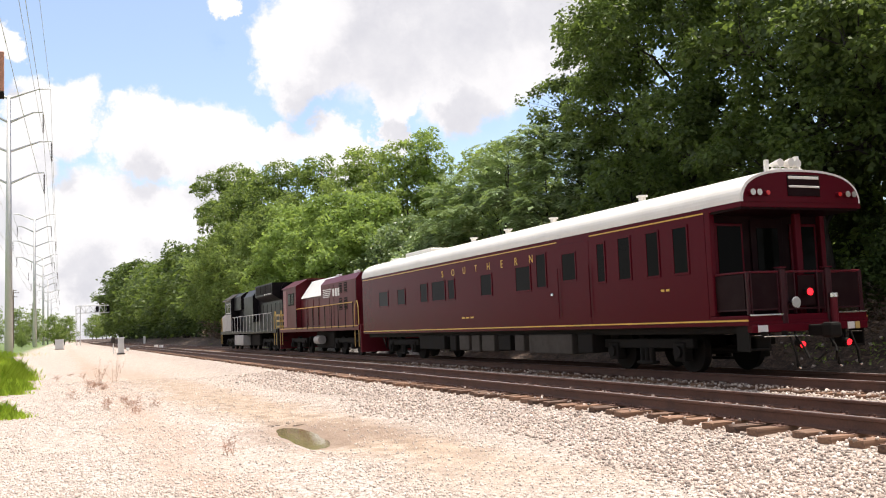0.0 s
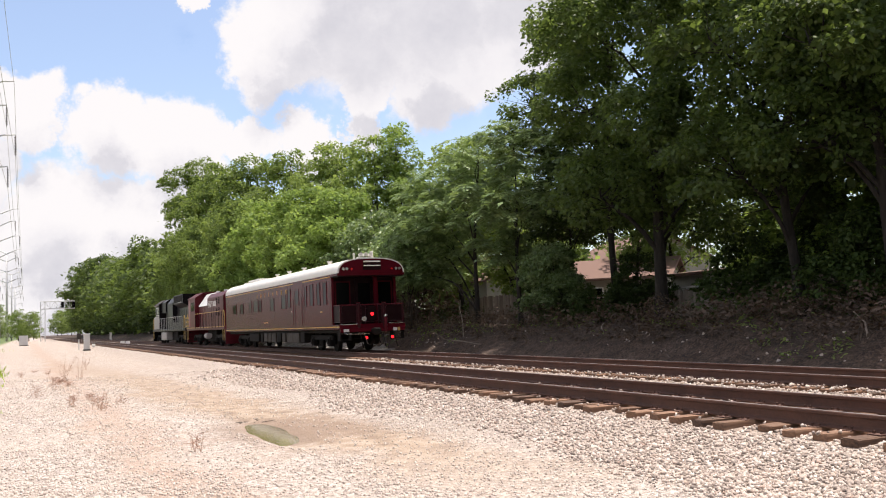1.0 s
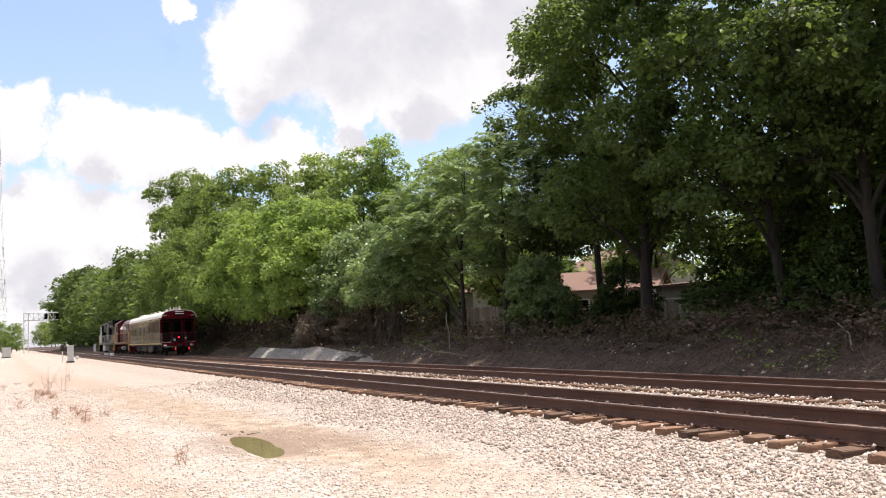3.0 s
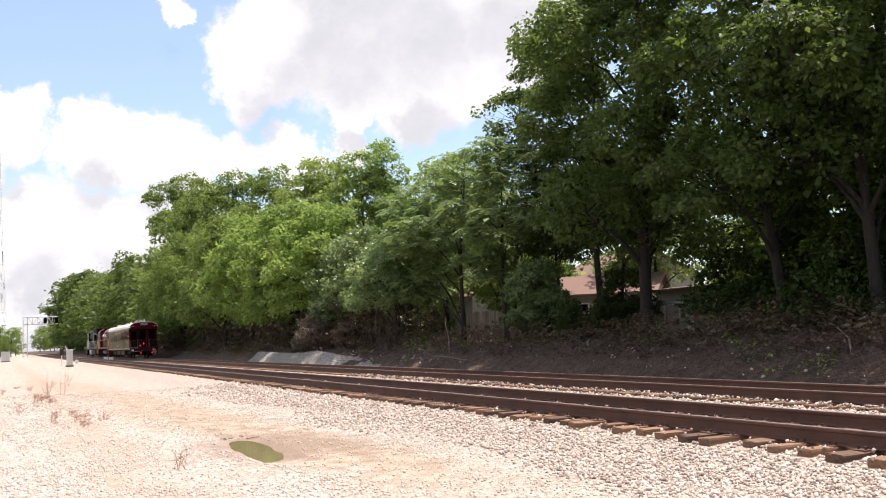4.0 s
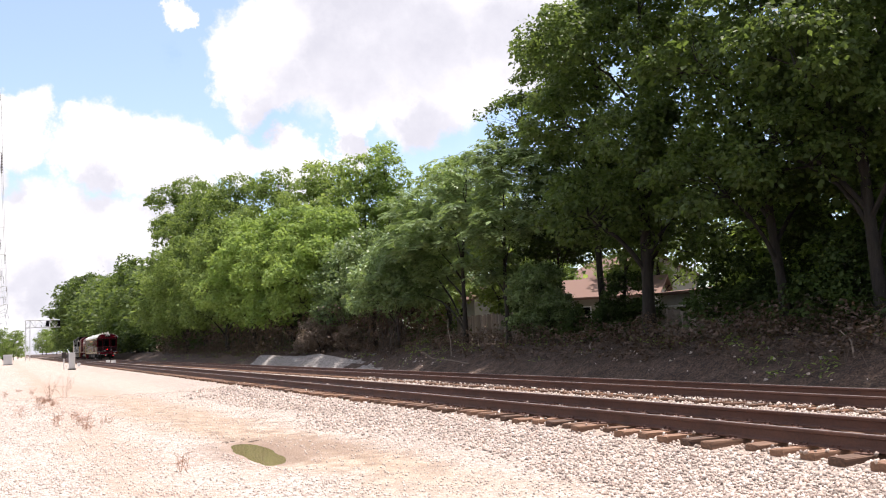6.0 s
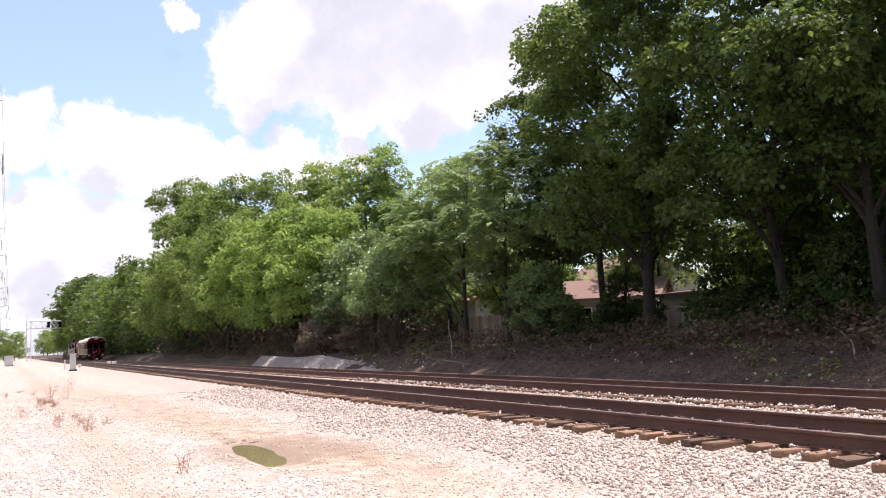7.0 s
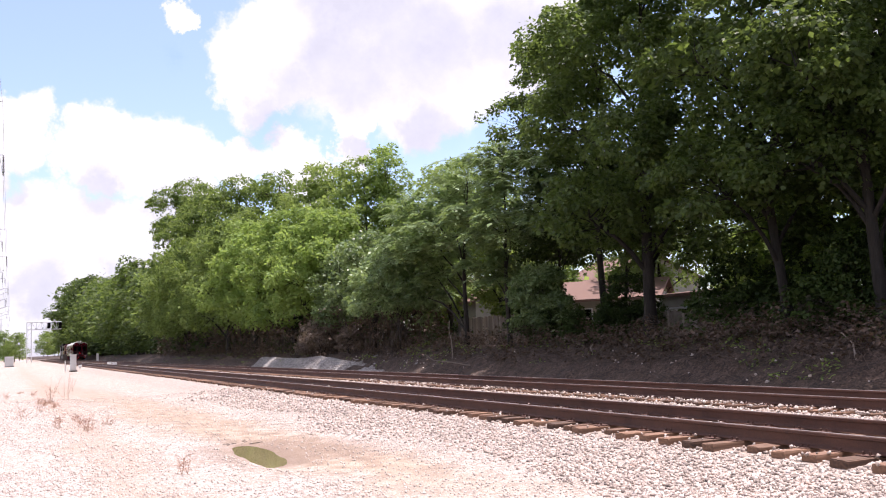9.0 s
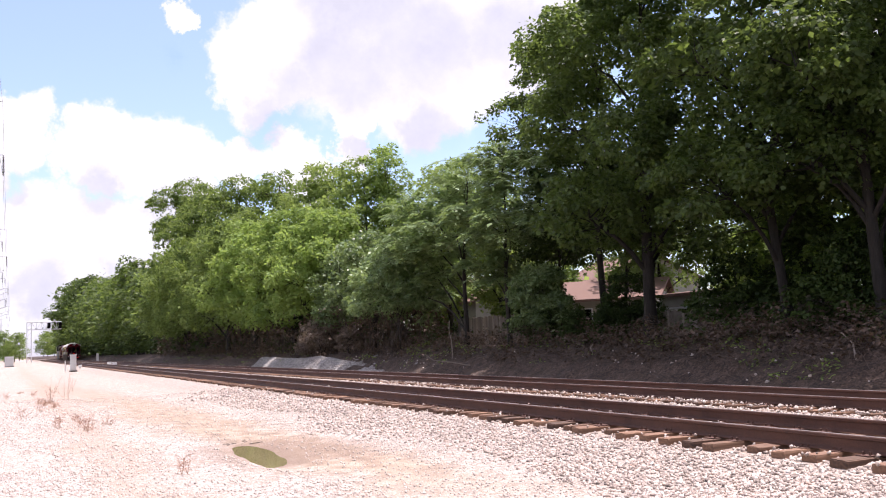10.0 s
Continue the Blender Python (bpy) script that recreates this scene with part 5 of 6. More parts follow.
def build_business_car():
    car = thing("passenger_car", (TRACK_FAR, 14.12, 0), "maroon observation car with white roof and open rear platform", "railway car", "train")
    H, E, T = 1.515, 3.40, 4.06
    f = 24.5
    # body shell with its open rear vestibule
    part("body", prism(B(), [(-H, 1.10), (H, 1.10), (H, E + 0.02), (-H, E + 0.02)], 1.16, f), M_MAROON, car)
    bm = prism(B(), [(-H + 0.25, 1.12), (H - 0.25, 1.12), (H - 0.25, 3.5), (-H + 0.25, 3.5)], f - 0.05, f + 0.36)
    part("end_diaphragm", bm, M_UNDER, car)
    # roof with the rear hood
    arc = roof_arc(H + 0.012, E, T)
    part("roof", prism(B(), arc, 0.0, f), M_ROOF, car, "white painted arched roof", False)
    inner = roof_arc(H - 0.05, E + 0.0, T - 0.05)
    part("rear_pediment", prism(B(), inner, -0.022, 0.15), M_MAROON, car, "maroon curved rear pediment")
    part("eave_band", prism(B(), [(-H - 0.016, E - 0.10), (H + 0.016, E - 0.10), (H + 0.016, E + 0.003), (-H - 0.016, E + 0.003)], 0.0, 1.14), M_MAROON, car)
    bm = B()
    for x0 in (-0.5,):
        box(bm, (-0.36, -0.05, 3.86), (0.42, -0.02, 3.92), 0.008)
        box(bm, (-0.36, -0.06, 3.69), (0.42, -0.02, 3.73), 0.008)
    part("roof_ladder", bm, M_ROOF, car, "white grab rungs on the pediment")
    part("end_hatch", box(B(), (-0.38, -0.045, 3.52), (0.44, -0.023, 3.95), 0.02), M_INSIDE, car)
    for x in (-1.30, -1.14, 1.12, 1.28):
        bm = rod(B(), (x, -0.10, 3.575), (x, 0.02, 3.575), 0.075, 0.06, 16)
        p = part("backup_light", bm, M_MAROON, car)
        part("lens", rod(B(), (x, -0.112, 3.575), (x, -0.10, 3.575), 0.062, seg=16), M_LAMPGLASS, p)
    for x in (-0.92, 0.92):
        p = part("marker_light", rod(B(), (x, -0.09, 3.57), (x, 0.02, 3.57), 0.06, seg=14), M_MAROON, car)
        part("lens", rod(B(), (x, -0.10, 3.57), (x, -0.09, 3.57), 0.045, seg=14), M_REDLENS, p)
    # gold stripes
    bm = B()
    for z in (1.085, ):
        box(bm, (-H - 0.008, 0.02, z), (-H + 0.01, f, z + 0.035))
        box(bm, (H - 0.01, 0.02, z), (H + 0.008, f, z + 0.035))
    part("sill_stripe", bm, M_GOLD, car, "gold stripe along the sill")
    bm = B()
    for a, b, z in ((1.16, 5.6, 3.29), (7.25, f, 3.29)):
        box(bm, (-H - 0.008, a, z), (-H + 0.01, b, z + 0.028))
        box(bm, (H - 0.01, a, z), (H + 0.008, b, z + 0.028))
    part("letterboard_stripe", bm, M_GOLD, car, "gold stripe under the eave")
    part("side_sill", box(B(), (-H - 0.004, 0.0, 1.0), (H + 0.004, f, 1.084), 0.01), M_MAROON, car)
    # windows: (from, to, bottom, top)
    for y0, y1, z0, z1 in ((21.1, 22.2, 2.12, 2.68), (19.1, 19.9, 2.12, 2.68), (16.75, 17.4, 2.12, 2.76), (15.1, 16.25, 2.12, 2.76), (14.25, 14.75, 2.12, 2.74), (11.35, 12.1, 2.12, 2.74),
                           (8.82, 9.68, 2.14, 2.80), (7.9, 8.4, 2.18, 3.06), (6.33, 6.98, 2.28, 2.96), (4.95, 5.26, 2.15, 3.06), (3.86, 4.32, 2.15, 3.10), (2.76, 3.18, 2.15, 3.10), (1.74, 2.2, 2.15, 3.10)):
        for s in (-1, 1):
            bf, bg = B(), B()
            side_window(bf, bg, -H, y0, y1, z0, z1)
            if s > 0:
                for b in (bf, bg):
                    bmesh.ops.scale(b, vec=(-1, 1, 1), verts=b.verts)
                    bmesh.ops.reverse_faces(b, faces=b.faces)
            w = part("window", bf, M_MAROON, car)
            part("pane", bg, M_GLASS, w)
    for s in (-1, 1):
        d = part("side_door", box(B(), (s * (H - 0.012) - 0.018, 5.66, 1.13), (s * (H - 0.012) + 0.018, 7.12, 3.22), 0.012), M_MAROON, car, "maroon side door in a shallow recess")
        for y in (5.62, 7.18):
            rod_ = part("grab_iron", rod(B(), (s * (H + 0.05), y, 1.3), (s * (H + 0.05), y, 2.6), 0.013), M_MAROON, d)
    part("lamp_bracket", box(B(), (-H - 0.05, 7.5, 1.9), (-H, 7.62, 1.97), 0.012), M_CHROME, car)
    word = part("name_board", box(B(), (-H - 0.003, 8.4, 2.84), (-H + 0.01, 15.6, 3.2)), M_MAROON, car)
    for i, ch in enumerate("SOUTHERN"):
        lettering(word, ch, -H - 0.006, 15.26 - 0.934 * i, 2.98, 0.33, M_GOLD, name="letter")
    for y, w, z in ((12.9, 0.12, 1.43), (13.25, 0.12, 1.43), (13.6, 0.12, 1.43), (2.5, 0.06, 1.78), (2.68, 0.06, 1.78)):
        part("number_bar", box(B(), (-H - 0.006, y - w, z), (-H + 0.002, y + w, z + 0.05)), M_GOLD, car)
    # rear platform
    part("platform", box(B(), (-H, 0.02, 1.0), (H, 1.16, 1.2), 0.02), M_MAROON, car)
    # bulkhead, ceiling, door and rail panels are coloured dark for the platform's shade
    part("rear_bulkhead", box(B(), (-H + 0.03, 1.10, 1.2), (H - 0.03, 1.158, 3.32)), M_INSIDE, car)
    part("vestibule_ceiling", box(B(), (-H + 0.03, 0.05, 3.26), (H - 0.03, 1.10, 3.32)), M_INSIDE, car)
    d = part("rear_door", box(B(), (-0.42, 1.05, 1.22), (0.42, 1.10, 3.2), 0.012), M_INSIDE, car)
    part("pane", box(B(), (-0.28, 1.035, 2.05), (0.28, 1.05, 3.0), 0.01), M_GLASS, d)
    for s in (-1, 1):
        w = part("rear_window", box(B(), (s * 0.98 - 0.36, 1.06, 1.95), (s * 0.98 + 0.36, 1.10, 3.1), 0.012), M_MAROON, car)
        part("pane", box(B(), (s * 0.98 - 0.3, 1.045, 2.02), (s * 0.98 + 0.3, 1.06, 3.04), 0.01), M_GLASS, w)
        part("corner_post", box(B(), (s * 1.44 - 0.03, 0.04, 1.2), (s * 1.44 + 0.03, 0.10, 2.03), 0.012), M_MAROON_SHADED, car)
        part("side_pier", box(B(), (s * (H - 0.06) - 0.06, 0.98, 1.2), (s * (H - 0.06) + 0.06, 1.16, 3.32), 0.02), M_MAROON, car)
    part("inner_post", box(B(), (0.30, 0.55, 1.2), (0.46, 0.67, 3.26), 0.02), M_MAROON, car)
    # railing round the platform
    rail = part("railing", rod(B(), (-1.42, 0.06, 2.03), (1.42, 0.06, 2.03), 0.022), M_MAROON_LOCO, car, "maroon platform railing")
    part("lower_rail", rod(B(), (-1.42, 0.06, 1.3), (1.42, 0.06, 1.3), 0.018), M_MAROON_SHADED, rail)
    for s in (-1, 1):
        part("side_rail", rod(B(), (s * 1.45, 0.06, 2.03), (s * 1.45, 1.1, 2.03), 0.02), M_MAROON_LOCO, rail)
        part("side_rail", rod(B(), (s * 1.45, 0.06, 1.3), (s * 1.45, 1.1, 1.3), 0.016), M_MAROON_SHADED, rail)
    for x0, x1 in ((-1.38, -0.72), (-0.5, -0.3), (0.28, 0.44), (0.64, 1.38)):
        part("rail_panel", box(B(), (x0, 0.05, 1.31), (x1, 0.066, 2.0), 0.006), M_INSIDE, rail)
        for x in (x0, x1):
            part("stile", box(B(), (x - 0.016, 0.035, 1.21), (x + 0.016, 0.08, 2.02), 0.006), M_MAROON_SHADED, rail)
    for s in (-1, 1):
        part("rail_panel", box(B(), (s * 1.45 - 0.008, 0.14, 1.31), (s * 1.45 + 0.008, 1.06, 2.0), 0.005), M_INSIDE, rail)
    for x in (-0.62, 0.54):
        part("gate_post", box(B(), (x - 0.075, -0.01, 1.0), (x + 0.075, 0.13, 2.10), 0.03), M_MAROON_SHADED, rail)
        part("post_cap", box(B(), (x - 0.09, -0.025, 2.10), (x + 0.09, 0.145, 2.125), 0.01), M_MAROON_LOCO, rail)
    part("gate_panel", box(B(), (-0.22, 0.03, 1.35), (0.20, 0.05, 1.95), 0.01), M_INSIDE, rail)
    p = part("tail_lamp", rod(B(), (-0.05, -0.09, 1.62), (-0.05, 0.03, 1.62), 0.085, 0.07, 18), M_UNDER, car)
    part("lens", rod(B(), (-0.05, -0.105, 1.62), (-0.05, -0.09, 1.62), 0.072, seg=18), M_RED_GLOW, p, "glowing red lens")
    p = part("platform_lamp", rod(B(), (-0.42, -0.1, 1.42), (-0.42, 0.04, 1.42), 0.115, 0.08, 18), M_CHROME, car, "chrome platform lamp")
    part("lens", rod(B(), (-0.42, -0.115, 1.42), (-0.42, -0.1, 1.42), 0.1, seg=18), M_LAMPGLASS, p)
    bm = rod(B(), (0.57, -0.06, 0.88), (0.57, -0.06, 1.5), 0.075, seg=14)
    rod(bm, (0.57, -0.06, 1.5), (0.57, -0.06, 1.58), 0.09, seg=14)
    rod(bm, (0.57, -0.06, 0.84), (0.57, -0.06, 0.88), 0.06, seg=14)
    part("end_cylinder", bm, M_MAROON_LOCO, car, "glossy maroon cylinder on the platform end")
    part("cylinder_cap", rod(B(), (0.57, -0.06, 1.5), (0.57, -0.06, 1.585), 0.093, seg=14), M_CHROME, car)
    # buffer beam, steps, lower lamps
    part("buffer_beam", box(B(), (-1.47, -0.03, 0.86), (1.47, 0.12, 1.02), 0.02), M_MAROON, car)
    bm = box(B(), (-1.47, -0.05, 1.18), (-0.70, 0.02, 1.215), 0.008)
    box(bm, (0.72, -0.05, 1.18), (1.47, 0.02, 1.215), 0.008)
    part("platform_edge", bm, M_CHROME, car, "bright platform edge strips")
    for s in (-1, 1):
        bm = B()
        for i, z in enumerate((0.78, 0.52)):
            box(bm, (s * 1.2 - 0.24, 0.1, z), (s * 1.2 + 0.24, 0.42, z + 0.03), 0.006)
        box(bm, (s * 1.45 - 0.015, 0.08, 0.5), (s * 1.45 + 0.015, 0.44, 1.05))
        box(bm, (s * 0.96 - 0.015, 0.08, 0.5), (s * 0.96 + 0.015, 0.44, 1.05))
        part("step", bm, M_UNDER, car)
        part("step_edge", box(B(), (s * 1.2 - 0.24, 0.09, 0.80), (s * 1.2 + 0.24, 0.105, 0.815)), M_CHROME, car)
    part("reflector_plate", box(B(), (-1.34, -0.045, 0.87), (-1.1, -0.03, 1.0), 0.01), M_STEEL, car)
    bm = box(B(), (1.12, -0.045, 0.86), (1.24, -0.03, 1.0), 0.01)
    part("reflector_plate", bm, M_YELLOW, car)
    for x in (-0.35, 0.84):
        p = part("lower_marker", rod(B(), (x, -0.12, 0.6), (x, 0.04, 0.64), 0.075, 0.06, 14), M_UNDER, car)
        part("lens", rod(B(), (x, -0.135, 0.596), (x, -0.12, 0.6), 0.062, seg=14), M_RED_GLOW, p, "glowing red lens")
        part("bracket", rod(B(), (x, 0.0, 0.62), (x, 0.1, 0.9), 0.02), M_UNDER, p)
    part("cut_lever", rod(B(), (-1.3, -0.16, 0.79), (-0.2, -0.16, 0.77), 0.014, seg=8), M_CHROME, car, "bright coupler lever")
    for x in (-1.25, -0.75):
        part("lever_bracket", box(B(), (x - 0.02, -0.17, 0.76), (x + 0.02, -0.02, 0.88), 0.005), M_UNDER, car)
    part("reflector_plate", box(B(), (0.92, -0.045, 0.86), (1.10, -0.03, 1.0), 0.01), M_STEEL, car)
    for x in (-0.62, 0.42, 0.95):
        bm = rod(B(), (x, -0.06, 0.82), (x + 0.03, -0.18, 0.45), 0.022, seg=8)
        rod(bm, (x + 0.03, -0.18, 0.45), (x + 0.10, -0.14, 0.24), 0.022, seg=8)
        rod(bm, (x + 0.10, -0.14, 0.24), (x + 0.12, -0.14, 0.18), 0.034, seg=8)
        part("air_hose", bm, M_UNDER, car)
        part("hose_fitting", rod(B(), (x + 0.12, -0.14, 0.18), (x + 0.16, -0.15, 0.15), 0.03, seg=8), M_CHROME, car)
    coupler(car, 0.0, -1)
    coupler(car, f, 1)
    # roof fittings: horns, vents, hatches, conduit
    h = part("horn_rack", box(B(), (-0.55, 0.08, T - 0.06), (0.15, 0.34, T + 0.04), 0.02), M_ROOF, car)
    for x, l in ((-0.42, 0.34), (-0.22, 0.42), (0.0, 0.36)):
        bm = rod(B(), (x, 0.4, T + 0.14), (x, 0.4 - l, T + 0.14), 0.025, 0.085, 14)
        rod(bm, (x, 0.3, T), (x, 0.3, T + 0.13), 0.02, seg=8)
        part("horn", bm, M_ROOF, h)
    part("roof_post", box(B(), (-0.76, 0.1, T - 0.2), (-0.68, 0.18, T + 0.2), 0.015), M_ROOF, car)
    part("roof_beacon", rod(B(), (0.1, 0.2, T - 0.02), (0.1, 0.2, T + 0.3), 0.09, 0.06, 12), M_ROOF, car)
    for y, w in ((5.0, 0.30), (9.5, 0.25), (12.5, 0.3), (15.2, 0.25)):
        bm = rod(B(), (-0.3, y, T - 0.12), (-0.3, y, T + 0.16), 0.09, seg=12)
        rod(bm, (-0.3, y, T + 0.16), (-0.3, y, T + 0.2), 0.14, seg=12)
        part("roof_vent", bm, M_ROOF, car)
    part("roof_hatch", box(B(), (-0.75, 18.2, T - 0.12), (0.75, 21.0, T + 0.13), 0.04), M_ROOF, car)
    part("roof_hatch", box(B(), (-0.5, 22.6, T - 0.1), (0.5, 23.6, T + 0.1), 0.04), M_ROOF, car)
    part("roof_conduit", rod(B(), (-1.36, 0.5, 3.68), (-1.36, 2.6, 3.68), 0.02), M_ROOF, car)
    # underside
    part("frame", box(B(), (-1.3, 0.3, 0.84), (1.3, f - 0.1, 1.1), 0.03), M_UNDER, car)
    for y0, y1, m, z0 in ((6.9, 9.3, M_GREYBOX, 0.36), (9.6, 10.2, M_GREYBOX, 0.4), (10.5, 11.3, M_UNDER, 0.42), (11.6, 12.5, M_GREYBOX, 0.38), (12.7, 13.3, M_GREYBOX, 0.36), (13.5, 14.3, M_GREYBOX, 0.4),
                          (14.6, 15.1, M_UNDER, 0.36), (15.6, 18.0, M_UNDER, 0.40), (5.9, 6.6, M_UNDER, 0.4)):
        for s in (-1, 1):
            bm = box(B(), (s * 1.12 - 0.28, y0, z0), (s * 1.12 + 0.28, y1, 0.88), 0.03)
            part("equipment_box", bm, m, car, "grey equipment box under the floor" if m is M_GREYBOX else "")
    truck(car, 4.0, 2, 2.6)
    truck(car, 20.6, 2, 2.6)
    return car


def loco_common(lo, paint, L):
    part("frame", box(B(), (-1.5, 0.15, 1.18), (1.5, L - 0.15, 1.42), 0.03), paint, lo, "walkway frame")
    part("fuel_tank", box(B(), (-0.9, L * 0.38, 0.30), (0.9, L * 0.60, 1.18), 0.12), M_UNDER, lo)
    part("pilot", box(B(), (-1.45, 0.0, 0.2), (1.45, 0.16, 1.42), 0.03), paint, lo)
    part("pilot", box(B(), (-1.45, L - 0.16, 0.2), (1.45, L, 1.42), 0.03), paint, lo)
    coupler(lo, 0.0, -1)
    coupler(lo, L, 1)


def handrail(lo, L, y0, y1, mat):
    for s in (-1, 1):
        r = part("handrail", rod(B(), (s * 1.53, y0, 2.45), (s * 1.53, y1, 2.45), 0.02, seg=8), mat, lo)
        y = y0
        while y <= y1 + 0.01:
            part("stanchion", rod(B(), (s * 1.53, y, 1.30), (s * 1.53, y, 2.45), 0.018, seg=6), M_UNDER if mat is M_GOLD else mat, r)
            y += (y1 - y0) / round((y1 - y0) / 1.25)


def steps(lo, y, mat):
    for s in (-1, 1):
        bm = B()
        for z in (0.35, 0.68, 1.0):
            box(bm, (s * 1.3 - 0.16, y - 0.26, z), (s * 1.3 + 0.16, y + 0.26, z + 0.03))
        part("step", bm, M_UNDER, lo)
        for dy in (-0.3, 0.3):
            V, F = [], []
            tube(V, F, [Vector((s * 1.47, y + dy, 0.45)), Vector((s * 1.47, y + dy, 1.6)), Vector((s * 1.47, y + dy * 0.9, 2.2)), Vector((s * 1.47, y + dy * 0.3, 2.5))], [0.022] * 4, 6)
            h = new("grab_rail", smooth(np_mesh("grab_rail", [tuple(v) for v in V], F, mat)))
            h.parent = lo


def build_slug():
    L = 16.6
    lo = thing("locomotive", (TRACK_FAR, 14.12 + 25.1, 0), "maroon low-hood locomotive coupled to the car, its sunlit top coloured white", "locomotive", "train")
    loco_common(lo, M_MAROON_LOCO, L)
    part("end_cabinet", prism(B(), [(-1.47, 1.40), (1.47, 1.40), (1.47, 3.5), (1.2, 3.8), (-1.2, 3.8), (-1.47, 3.5)], 0.5, 6.6), M_MAROON_LOCO, lo)
    part("middle_hood", prism(B(), [(-1.2, 1.40), (1.2, 1.40), (1.2, 3.0), (-1.2, 3.0)], 6.6, 12.0), M_MAROON_LOCO, lo)
    # white here puts the sun on the sloping hood top into the colour
    part("sloping_cover", prism(B(), [(-1.3, 3.02), (1.3, 3.02), (0.95, 3.98), (-0.62, 3.98)], 6.7, 11.65), M_WHITE, lo, "sloping hood top coloured white for sunlight")
    for z0, z1 in ((2.15, 2.72), (2.95, 3.42)):
        for y in (1.9, 2.75):
            v = part("vent", box(B(), (-1.475, y, z0), (-1.44, y + 0.55, z1), 0.01), M_UNDER, lo)
            for k in range(4):
                zz = z0 + (z1 - z0) * (k + 0.5) / 4
                part("slat", box(B(), (-1.49, y + 0.02, zz - 0.03), (-1.47, y + 0.53, zz)), M_MAROON_LOCO, v)
    for y in (6.8, 8.0, 9.2, 10.4):
        for s in (-1, 1):
            part("hood_door", box(B(), (s * 1.205 - 0.02, y, 1.5), (s * 1.205 + 0.02, y + 1.05, 2.9), 0.012), M_MAROON_LOCO, lo)
    part("cab", prism(B(), [(-1.5, 1.40), (1.5, 1.40), (1.5, 3.7), (0.8, 4.1), (-0.8, 4.1), (-1.5, 3.7)], 12.0, 15.2), M_MAROON_LOCO, lo)
    part("cab_roof", prism(B(), [(-1.56, 3.69), (-0.82, 4.11), (0.82, 4.11), (1.56, 3.69), (1.56, 3.74), (0.82, 4.17), (-0.82, 4.17), (-1.56, 3.74)], 11.7, 15.35), M_MAROON_LOCO, lo)
    part("cab_panel", box(B(), (-1.515, 14.3, 1.5), (-1.49, 15.15, 3.6), 0.01), M_CABPINK, lo, "pale pinkish cab end panel")
    for y0, y1 in ((12.4, 13.1), (13.2, 13.9)):
        for s in (-1, 1):
            w = part("window", box(B(), (s * 1.5 - 0.02, y0, 2.7), (s * 1.5 + 0.02, y1, 3.4), 0.02), M_UNDER, lo)
            part("pane", box(B(), (s * 1.51 - 0.015, y0 + 0.06, 2.76), (s * 1.51 + 0.015, y1 - 0.06, 3.34)), M_GLASS, w)
    for y in (0.52, 4.2, 5.0):
        part("panel_joint", box(B(), (-1.478, y, 1.45), (-1.466, y + 0.03, 3.4)), M_UNDER, lo)
    part("lifting_lug", box(B(), (-1.1, 1.6, 3.79), (-0.9, 2.0, 3.95), 0.02), M_WHITE, lo)
    part("lifting_lug", box(B(), (-1.1, 4.6, 3.79), (-0.9, 5.0, 3.95), 0.02), M_WHITE, lo)
    part("air_tank", rod(B(), (-1.2, 7.6, 0.74), (-1.2, 8.6, 0.74), 0.22, seg=16), M_DUST_GLINT, lo, "pale dusty air tank")
    part("nose", box(B(), (-0.8, 15.2, 1.40), (0.8, 16.3, 2.7), 0.12), M_MAROON_LOCO, lo)
    bm = B()
    for k in range(5):
        box(bm, (-1.482, 4.6 + 0.1 * k, 3.2 - 0.09 * k), (-1.472, 6.2, 3.24 - 0.09 * k))
    part("emblem_bars", bm, M_WHITE, lo)
    bm = B()
    for y in (3.2, 3.65, 4.1):
        box(bm, (-1.482, y, 2.85), (-1.472, y + 0.3, 3.22))
    part("emblem_bars", bm, M_WHITE, lo)
    part("sill_stripe", box(B(), (-1.508, 0.3, 1.36), (-1.498, L - 0.3, 1.40)), M_GOLD, lo)
    handrail(lo, L, 0.9, 11.8, M_GOLD)
    steps(lo, 0.55, M_YELLOW)
    steps(lo, L - 0.55, M_YELLOW)
    for y in (2.6, 5.2):
        p = part("roof_fan", rod(B(), (0, y, 3.78), (0, y, 3.92), 0.55, seg=20), M_MAROON_LOCO, lo)
    truck(lo, 3.6, 2, 2.75, 0.62)
    truck(lo, L - 3.6, 2, 2.75, 0.62)
    return lo


